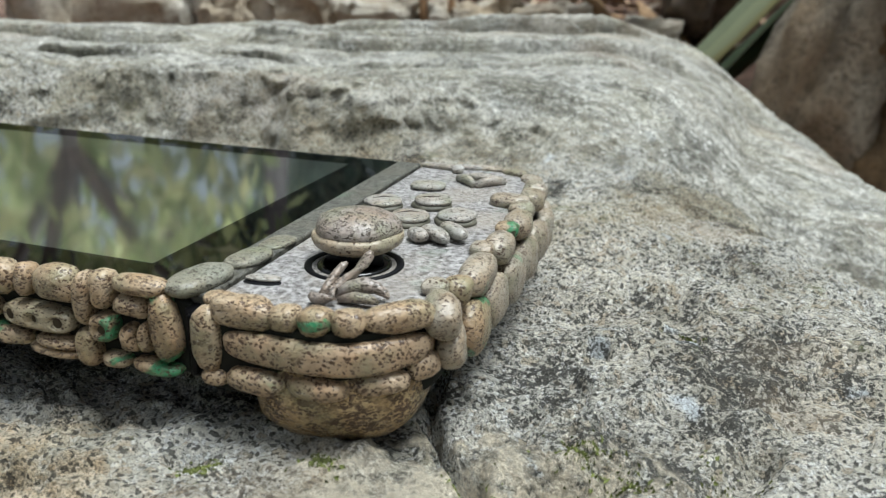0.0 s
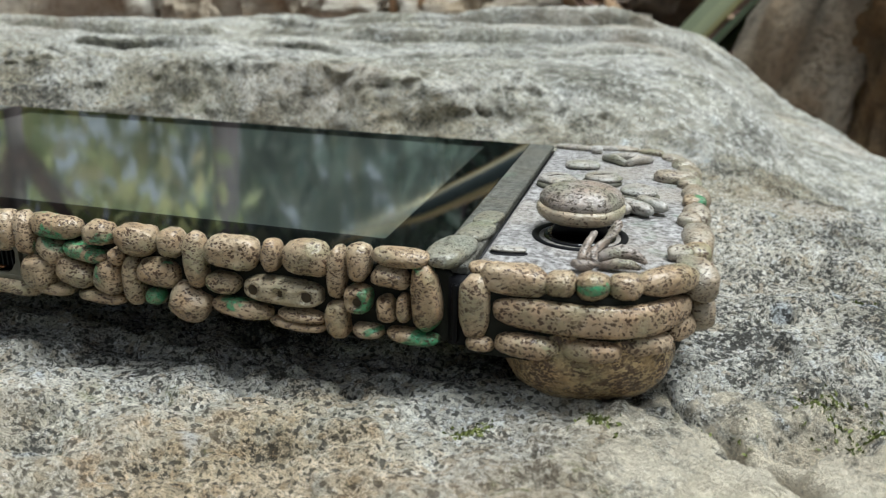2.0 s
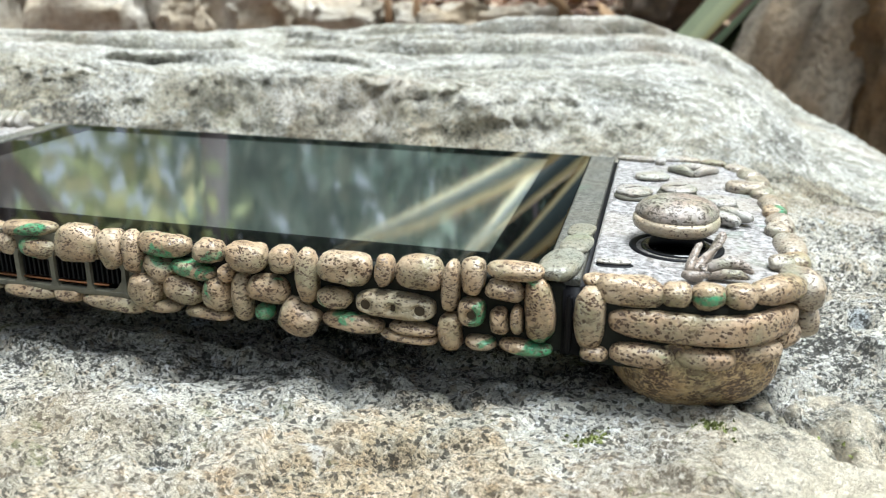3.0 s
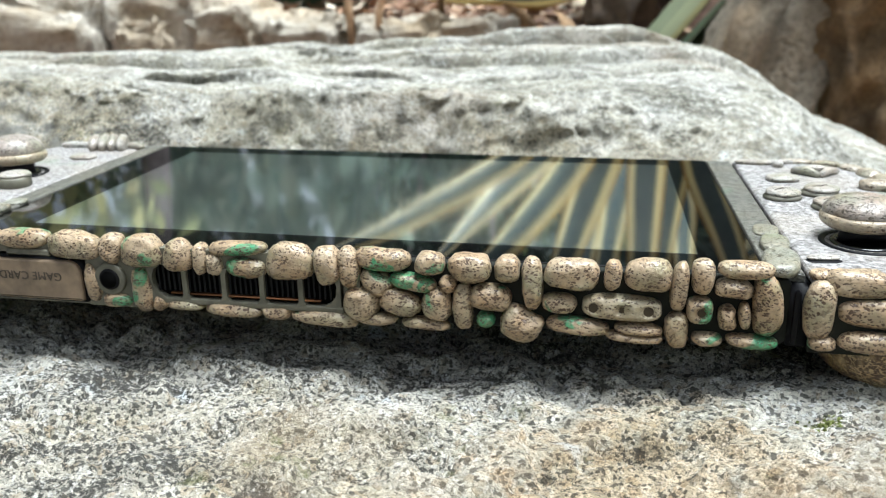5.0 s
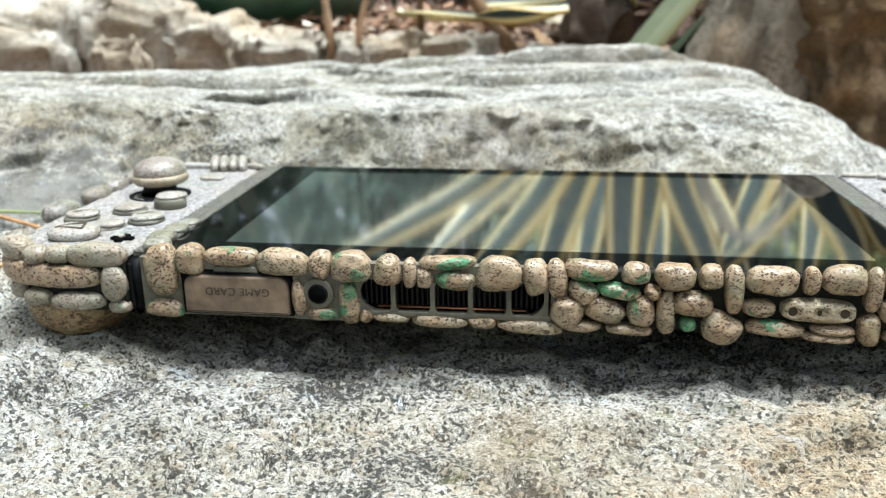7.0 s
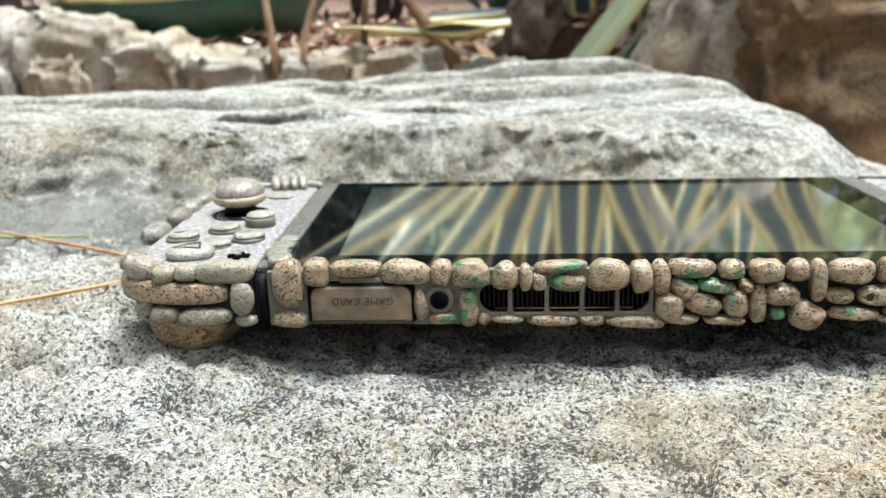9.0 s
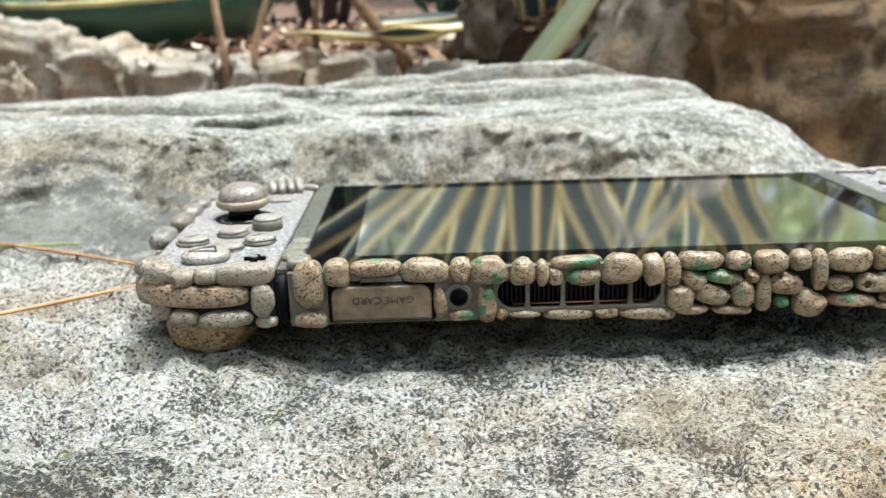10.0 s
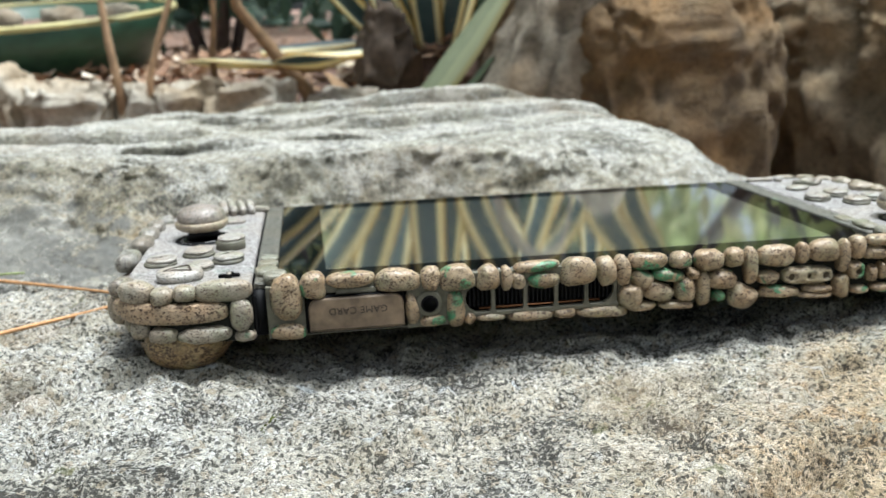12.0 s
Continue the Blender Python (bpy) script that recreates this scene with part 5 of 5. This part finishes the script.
def agave_leaf(name, base, azimuth, lean, length, width, droop, parent, mat, label="", twist=0.0):
    """A strap leaf with a gutter section, drooping towards its tip."""
    bm = bmesh.new()
    uv = bm.loops.layers.uv.new("UVMap")
    n, m = 18, 6
    out = Vector((math.cos(azimuth), math.sin(azimuth), 0))
    side = Vector((-out.y, out.x, 0))
    p, a = Vector(base), radians(lean)
    rows = []
    for i in range(n + 1):
        t = i / n
        d = out * math.sin(a) + Vector((0, 0, math.cos(a)))
        up = d.cross(side)
        w = width * (0.55 + 0.9 * t * (1 - t) * 2) * (1 - t ** 4) + 0.001
        tw = twist * t
        s2, u2 = side * math.cos(tw) + up * math.sin(tw), up * math.cos(tw) - side * math.sin(tw)
        top, low = [], []
        for j in range(m + 1):
            q = j / m - 0.5
            gut = 0.9 * q * q * w
            c = p + s2 * (q * w) - u2 * gut
            top.append(bm.verts.new(c))
            low.append(bm.verts.new(c + u2 * (0.0025 + 0.006 * (1 - 4 * q * q)) * (1 - 0.8 * t)))
        rows.append((top, low))
        p = p + d * (length / n)
        a += radians(droop) / n * (0.4 + 1.2 * t)

    def face(vs, us):
        f = bm.faces.new(vs)
        for loop, c in zip(f.loops, us):
            loop[uv].uv = c

    for i, ((t0, l0), (t1, l1)) in enumerate(zip(rows, rows[1:])):
        for j in range(m):
            us = [(j / m, i / n), ((j + 1) / m, i / n), ((j + 1) / m, (i + 1) / n), (j / m, (i + 1) / n)]
            face((t0[j], t0[j + 1], t1[j + 1], t1[j]), us)
            face((l0[j + 1], l0[j], l1[j], l1[j + 1]), [us[1], us[0], us[3], us[2]])
        face((t0[0], t1[0], l1[0], l0[0]), [(0, 0)] * 4)
        face((t0[m], l0[m], l1[m], t1[m]), [(1, 0)] * 4)
    bmesh.ops.recalc_face_normals(bm, faces=bm.faces)
    return part(name, bm, mat, parent, label)


def strap(path, width, parent, mat, label="", roll=0.0, n=26):
    """A long leaf drawn along a bent line from its root to its tip, gutter-shaped and turned to its broad side."""
    bm = bmesh.new()
    uv = bm.loops.layers.uv.new("UVMap")
    m, pts = 8, [Vector(p) for p in path]
    rows = []
    for i in range(n + 1):
        t = i / n
        f = t * (len(pts) - 1)
        k = min(int(f), len(pts) - 2)
        g = f - k
        a, b, c, d = pts[max(k - 1, 0)], pts[k], pts[k + 1], pts[min(k + 2, len(pts) - 1)]
        p = 0.5 * (2 * b + (c - a) * g + (2 * a - 5 * b + 4 * c - d) * g * g + (3 * b - a - 3 * c + d) * g ** 3)
        q = 0.5 * ((c - a) + 2 * (2 * a - 5 * b + 4 * c - d) * g + 3 * (3 * b - a - 3 * c + d) * g * g)
        way = q.normalized()
        side = way.cross(Vector((math.sin(roll), -math.cos(roll), 0.15))).normalized()
        up = side.cross(way)
        w = width * (0.62 + 0.38 * math.sin(math.pi * min(1, t * 1.25))) * (1 - t ** 5) + 0.001
        top, low = [], []
        for j in range(m + 1):
            e = j / m - 0.5
            at = p + side * (e * w) + up * (0.55 * e * e * w)
            top.append(bm.verts.new(at))
            low.append(bm.verts.new(at - up * (0.002 + 0.005 * (1 - 4 * e * e)) * (1 - 0.8 * t)))
        rows.append((top, low))

    def face(vs, us):
        f = bm.faces.new(vs)
        for loop, c in zip(f.loops, us):
            loop[uv].uv = c

    for i, ((t0, l0), (t1, l1)) in enumerate(zip(rows, rows[1:])):
        for j in range(m):
            us = [(j / m, i / n), ((j + 1) / m, i / n), ((j + 1) / m, (i + 1) / n), (j / m, (i + 1) / n)]
            face((t0[j], t0[j + 1], t1[j + 1], t1[j]), us)
            face((l0[j + 1], l0[j], l1[j], l1[j + 1]), [us[1], us[0], us[3], us[2]])
        face((t0[0], t1[0], l1[0], l0[0]), [(0, 0)] * 4)
        face((t0[m], l0[m], l1[m], t1[m]), [(1, 0)] * 4)
    bmesh.ops.recalc_face_normals(bm, faces=bm.faces)
    return part("leaf", bm, mat, parent, label)


def rosette(x, y, leaves, label):
    """A big agave; each leaf: where it passes 0.32 m and 0.46 m up, how far forward it leans, its height, the drift of its tip, width and turn."""
    z = soil_at(x, y) - 0.02
    plant = thing("agave", (x, y, z), label, "plant")
    for x1, x2, fore, high, drift, width, roll in leaves:
        root = (x + 0.25 * (x1 - x), y + 0.02 + 0.1 * fore, z)
        strap([root, (0.6 * x1 + 0.4 * root[0], y + 0.5 * fore, 0.5 * (z + 0.32)), (x1, y + fore, 0.32), (x2, y + 1.5 * fore, 0.46), (x2 + 0.5 * drift, y + 2.0 * fore, 0.5 * (0.46 + high)), (x2 + drift, y + 2.6 * fore, high)], width, plant, AGAVE, "", roll)
    return plant


rosette(0.16, 1.56, [
    (-0.135, -0.36, -0.06, 0.56, -0.22, 0.060, 0.3), (-0.020, -0.125, -0.10, 0.62, -0.16, 0.080, 0.5), (0.034, -0.010, -0.04, 0.80, -0.10, 0.085, 0.2), (0.118, 0.118, -0.08, 0.92, 0.0, 0.075, 0.0),
    (0.178, 0.165, -0.02, 0.95, -0.04, 0.062, -0.3), (0.215, 0.275, -0.09, 0.74, 0.10, 0.070, -0.4), (0.085, 0.065, 0.07, 0.98, -0.06, 0.080, 0.1), (0.150, 0.205, 0.10, 0.90, 0.05, 0.075, 0.0),
    (-0.07, -0.20, 0.10, 0.70, -0.20, 0.070, 0.2), (0.26, 0.345, 0.08, 0.78, 0.14, 0.070, -0.2), (0.04, 0.02, 0.16, 0.95, -0.05, 0.075, 0.2)], "variegated agave with slate-green leaves edged in cream and amber")
rosette(0.50, 1.66, [
    (0.470, 0.365, -0.10, 0.56, -0.14, 0.062, 0.4), (0.500, 0.565, -0.08, 0.72, 0.08, 0.082, -0.2), (0.585, 0.640, -0.06, 0.50, 0.05, 0.060, -0.3), (0.420, 0.385, 0.02, 0.80, -0.10, 0.070, 0.2),
    (0.54, 0.56, 0.08, 0.86, 0.02, 0.075, 0.0), (0.46, 0.44, 0.12, 0.90, -0.05, 0.075, 0.1)], "second variegated agave with arching cream-edged leaves")
dead = thing("dead_leaf", (0.30, 1.50, soil_at(0.30, 1.50)), "grey withered agave leaf sagging in a loop", "dry leaf")
strap([(0.28, 1.50, 0.10), (0.26, 1.47, 0.30), (0.31, 1.46, 0.41), (0.36, 1.46, 0.435), (0.40, 1.46, 0.40), (0.42, 1.47, 0.30)], 0.022, dead, DRY_GREY, "grey withered leaf", 0.2)
low = thing("agave", (0.10, 1.30, soil_at(0.10, 1.30)), "small variegated agave offshoot beside the boulder", "plant")
agave_leaf("leaf", (-0.01, 1.30, -0.16), 0.0, 37, 0.50, 0.12, 6, low, AGAVE_PALE, twist=0.35)
agave_leaf("leaf", (0.0, 1.43, 0.05), 3.2, 92, 0.17, 0.07, 6, low, AGAVE, "bleached leaf hanging sideways", twist=0.9)
agave_leaf("leaf", (0.035, 1.22, -0.16), -0.1, 40, 0.42, 0.075, 6, low, AGAVE_UNDER, "leaf turned to its dark green underside", twist=-0.7)
# fallen and dying leaves between the stones
for x, y, z, az, size, w in ((-0.14, 1.47, 0.03, 3.05, 0.20, 0.05), (-0.20, 1.66, 0.05, 0.12, 0.24, 0.06)):
    ob = agave_leaf("fallen_leaf", (x, y, z), az, 82, size, w, 12, None, AGAVE, twist=0.5)
    tagged(ob, "fallen variegated agave leaf lying across the litter", "leaf")


def dry_leaf(x, y, az, length, width, mat, lean, droop, label):
    ob = agave_leaf("dry_leaf", (x, y, soil_at(x, y) + 0.012), az, lean, length, width, droop, None, mat)
    tagged(ob, label, "dry leaf", "dry leaves on the soil")


blob("agave_stump", (0.045, 1.52, 0.045), (0.10, 0.10, 0.20), 33, DEAD_DARK, "rotten dark agave stump among dry leaf sheaths", "stump", 3.0, 0.12, 40, 30, (0, 8, 0), 1.0, 0.25)
for k in range(4):
    dry_leaf(0.0 + 0.03 * k, 1.47 + 0.012 * ((k * 5) % 4), 0.4 + 1.5 * k, 0.15 + 0.02 * (k % 3), 0.05, DEAD_DARK, 18 + 9 * (k % 3), 70, "rotten dark leaf sheath at the foot of the agave")
for row in [(-0.045, 1.43, 1.9, 0.24, 0.07, DRY_PALE, 12, 50), (-0.13, 1.52, 0.3, 0.17, 0.09, DRY_PALE, 50, 80), (0.02, 1.50, 2.4, 0.20, 0.06, DRY, 20, 60), (0.05, 1.48, 0.8, 0.22, 0.06, DRY, 10, 50), (0.0, 1.40, 2.8, 0.20, 0.045, DRY, 45, 70), (0.03, 1.44, 1.6, 0.24, 0.07, DRY, 8, 40),
            (-0.30, 1.62, -0.4, 0.24, 0.05, DRY, 78, 20), (0.22, 1.24, 2.0, 0.24, 0.05, DRY, 16, 40), (-0.02, 1.85, 0.2, 0.3, 0.08, DRY_PALE, 70, 40), (0.0, 1.7, 1.9, 0.24, 0.06, DRY_PALE, 60, 60)]:
    dry_leaf(*row, "curled dry brown leaf on the soil" if row[5] is DRY else "bleached pale dry leaf on the soil")


def stem(path, r, mat, label):
    ob = part("dead_stalk", tube(path, [r * (1.3 - 0.6 * i / (len(path) - 1)) for i in range(len(path))], 10), mat)
    tagged(ob, label, "stalk")


stem([(-0.095, 1.46, -0.06), (-0.105, 1.45, -0.02), (-0.157, 1.45, 0.048), (-0.194, 1.45, 0.10), (-0.222, 1.45, 0.14), (-0.24, 1.46, 0.26)], 0.012, STEM, "crooked dead brown stem rising from the soil")
stem([(-0.395, 1.46, -0.05), (-0.391, 1.45, 0.016), (-0.37, 1.45, 0.08), (-0.34, 1.45, 0.155), (-0.32, 1.46, 0.27)], 0.0058, STEM_TAN, "thin dry tan stem standing before the bowl")
stem([(-0.447, 1.46, -0.05), (-0.45, 1.45, 0.029), (-0.456, 1.45, 0.09), (-0.46, 1.45, 0.16), (-0.462, 1.46, 0.28)], 0.0066, STEM_TAN, "upright dry brown stem standing before the bowl")
stem([(-0.28, 1.50, -0.04), (-0.278, 1.48, 0.053), (-0.27, 1.48, 0.11), (-0.262, 1.48, 0.26)], 0.006, STEM, "dead upright brown stem in the bed")


def scatter(name, count, area, size, mat, label, category, lift, seed):
    """Many small bent leaf flakes as one mesh."""
    rng = random.Random(seed)
    verts, faces = [], []
    for _ in range(count):
        x = rng.gauss((area[0][0] + area[0][1]) / 2, (area[0][1] - area[0][0]) * 0.32)
        y = area[1][0] + abs(rng.gauss(0, (area[1][1] - area[1][0]) * 0.5))
        z = soil_at(x, y) + rng.uniform(0.0, lift)
        s = size * rng.uniform(0.5, 1.4)
        m = Matrix.Translation((x, y, z + 0.2 * s)) @ Euler((rng.uniform(-0.4, 0.4), rng.uniform(-0.4, 0.4), rng.uniform(0, 6.28))).to_matrix().to_4x4()
        b = len(verts)
        for u, v, w in ((-1, 0, 0.1), (-0.3, 0.32, 0), (0.5, 0.26, 0.06), (1, 0, 0.25), (0.5, -0.26, 0.06), (-0.3, -0.32, 0), (0.1, 0, -0.12)):
            verts.append(m @ Vector((u * s * 0.5, v * s * 0.5, w * s * 0.5)))
        faces += [(b, b + 5, b + 6), (b, b + 6, b + 1), (b + 1, b + 6, b + 2), (b + 2, b + 6, b + 3), (b + 3, b + 6, b + 4), (b + 4, b + 6, b + 5)]
    me = bpy.data.meshes.new(name)
    me.from_pydata(verts, [], faces)
    me.materials.append(mat)
    return tagged(new(name, me), label, category, kind="stuff")


scatter("leaf_litter", 3200, ((-1.3, 0.5), (1.25, 3.2)), 0.055, LITTER, "brown and bleached leaf litter covering the soil", "leaf litter", 0.03, 9)


# ---- trees and shrubs beyond, which the screen mirrors ----
def tree(x, y, height, spread, seed, leaves):
    rng = random.Random(seed)
    z = soil_at(x, y) - 0.05
    plant = thing("tree", (x, y, z), "garden tree with dark forked trunk and yellow-green leaves", "tree")
    fork = Vector((x + rng.uniform(-0.1, 0.1), y, z + height * 0.35))
    part("trunk", tube([(x, y, z), (x + 0.03, y, z + height * 0.15), tuple(fork)], [height * 0.022, height * 0.018, height * 0.014], 12), BARK, plant)
    tips = []
    for i in range(7):
        a = i * 0.9 + rng.uniform(-0.3, 0.3)
        end = fork + Vector((math.cos(a) * spread * rng.uniform(0.5, 0.95), math.sin(a) * spread * 0.8, height * rng.uniform(0.15, 0.6)))
        mid = fork.lerp(end, 0.5) + Vector((rng.uniform(-0.1, 0.1), 0, height * 0.06))
        part("limb", tube([tuple(fork), tuple(mid), tuple(end)], [height * 0.016, height * 0.010, height * 0.004], 8), BARK, plant)
        tips += [mid, end, mid.lerp(end, 0.5)]
    verts, faces = [], []
    for _ in range(leaves):
        c = tips[rng.randrange(len(tips))] + Vector([rng.gauss(0, spread * 0.20) for _ in range(3)])
        s = rng.uniform(0.05, 0.11) * height / 3.0
        m = Matrix.Translation(c) @ Euler([rng.uniform(0, 6.28) for _ in range(3)]).to_matrix().to_4x4()
        b = len(verts)
        verts += [m @ Vector(q) for q in ((-s, 0, 0), (0, s * 0.45, 0.1 * s), (s, 0, 0), (0, -s * 0.45, 0.1 * s))]
        faces.append((b, b + 1, b + 2, b + 3))
    me = bpy.data.meshes.new("crown")
    me.from_pydata(verts, [], faces)
    me.materials.append(FOLIAGE)
    crown = new("crown", me)
    crown.parent = plant
    crown.matrix_parent_inverse = at_world(plant).inverted()


for k, (x, y, h, s, n) in enumerate([(-2.85, 3.0, 2.6, 1.2, 1100), (-3.45, 5.8, 6.6, 1.6, 1500), (-5.4, 3.4, 3.4, 1.4, 1200), (0.9, 6.0, 4.2, 1.5, 1500), (2.6, 4.8, 3.4, 1.5, 1100), (4.2, 3.4, 3.6, 1.5, 1200)]):
    tree(x, y, h, s, 50 + k, n)


def shrub(x, y, wide, height, seed, leaves):
    """A dark evergreen bush with several thin stems."""
    rng = random.Random(seed)
    z = soil_at(x, y) - 0.03
    plant = thing("shrub", (x, y, z), "dark evergreen shrub standing behind the agave", "shrub")
    for i in range(5):
        a = i * 1.26
        part("stem", tube([(x + 0.05 * math.cos(a), y + 0.05 * math.sin(a), z), (x + 0.4 * wide * math.cos(a), y + 0.2 * math.sin(a), z + height * 0.45), (x + 0.6 * wide * math.cos(a), y + 0.25 * math.sin(a), z + height * 0.85)], [0.022, 0.015, 0.006], 8), BARK, plant)
    verts, faces = [], []
    for _ in range(leaves):
        u, v, w = rng.gauss(0, 0.42), rng.gauss(0, 0.42), rng.uniform(0.18, 1.0)
        s = rng.uniform(0.03, 0.06)
        taper = 1.15 - 0.5 * w
        m = Matrix.Translation((x + u * wide * taper, y + v * 0.45 * taper, z + w * height + 0.06 * rng.gauss(0, 1))) @ Euler([rng.uniform(0, 6.28) for _ in range(3)]).to_matrix().to_4x4()
        b = len(verts)
        verts += [m @ Vector(q) for q in ((-s, 0, 0), (0, s * 0.45, 0.1 * s), (s, 0, 0), (0, -s * 0.45, 0.1 * s))]
        faces.append((b, b + 1, b + 2, b + 3))
    me = bpy.data.meshes.new("crown")
    me.from_pydata(verts, [], faces)
    me.materials.append(EVERGREEN)
    crown = new("crown", me)
    crown.parent = plant
    crown.matrix_parent_inverse = at_world(plant).inverted()


shrub(0.40, 2.5, 0.5, 1.45, 91, 3800)
shrub(-0.45, 3.0, 0.5, 1.2, 92, 2400)


def hedge(seed, count, first, last, gap, mat, label):
    """A deep belt of shrubbery closing the garden between two bearings, with gaps to the sky."""
    rng = random.Random(seed)
    verts, faces = [], []
    for _ in range(count):
        a = radians(rng.uniform(first, last))
        r = rng.uniform(7.0, 8.6)
        x, y = r * math.cos(a) * 1.15, 0.5 + r * math.sin(a)
        top = (4.8 if y > 0.5 else 1.6) + 0.9 * noise.noise(Vector((x * 0.5, y * 0.5, 3))) + 0.5 * noise.noise(Vector((x * 1.7, y * 1.7, 9)))
        z = top * rng.random() ** 0.8
        if noise.noise(Vector((x * 3.8, y * 3.8, z * 4.2))) < gap:
            continue
        s = rng.uniform(0.10, 0.24)
        m = Matrix.Translation((x, y, z)) @ Euler([rng.uniform(0, 6.28) for _ in range(3)]).to_matrix().to_4x4()
        b = len(verts)
        verts += [m @ Vector(q) for q in ((-s, 0, 0), (0, s * 0.5, 0.1 * s), (s, 0, 0), (0, -s * 0.5, 0.1 * s))]
        faces.append((b, b + 1, b + 2, b + 3))
    me = bpy.data.meshes.new("hedge")
    me.from_pydata(verts, [], faces)
    me.materials.append(mat)
    tagged(new("hedge", me), label, "shrubbery", kind="stuff")


hedge(77, 12000, 122, 180, 0.15, FOLIAGE, "sunlit yellow-green shrubbery closing the garden")
hedge(78, 13000, 84, 122, 0.04, BLUE_FOLIAGE, "shaded blue-green shrubbery behind the agaves")
hedge(79, 12000, 0, 84, 0.08, FOLIAGE, "loose bright shrubbery with sky between its leaves")
# unseen belt behind the camera, added to cut low sky light from that side
hedge(80, 20000, 180, 360, -0.05, FOLIAGE, "unseen low shrubbery added behind the camera to block low sky light")


# ---- moss in the hollows of the rock ----
def moss_patch(x, y, r, count, seed):
    rng = random.Random(seed)
    verts, faces = [], []
    for _ in range(count):
        a, d = rng.uniform(0, 6.283), r * abs(rng.gauss(0, 0.5))
        u, v = x + d * math.cos(a) * 1.5, y + d * math.sin(a)
        z, s = rock_at(u, v) - 0.0002, rng.uniform(0.0003, 0.0008)
        m = Matrix.Translation((u, v, z + s * 0.4)) @ Euler([rng.uniform(0, 6.28) for _ in range(3)]).to_matrix().to_4x4()
        k = len(verts)
        verts += [m @ Vector(q) for q in ((-s, 0, 0), (0, s * 0.5, 0.2 * s), (s, 0, 0), (0, -s * 0.5, 0.2 * s))]
        faces.append((k, k + 1, k + 2, k + 3))
    me = bpy.data.meshes.new("moss")
    me.from_pydata(verts, [], faces)
    me.materials.append(MOSS)
    tagged(new("moss", me), "small patch of yellow-green moss on the rock", "moss", kind="stuff")


for k, (x, y, r, n) in enumerate([(0.094, -0.008, 0.0035, 160), (0.148, 0.016, 0.005, 220), (0.156, 0.012, 0.004, 160), (0.170, 0.020, 0.005, 160), (0.160, 0.060, 0.003, 90), (0.113, -0.004, 0.0028, 120), (0.133, 0.006, 0.003, 120), (-0.086, -0.030, 0.0025, 60)]):
    moss_patch(x, y, r, n, 600 + k)
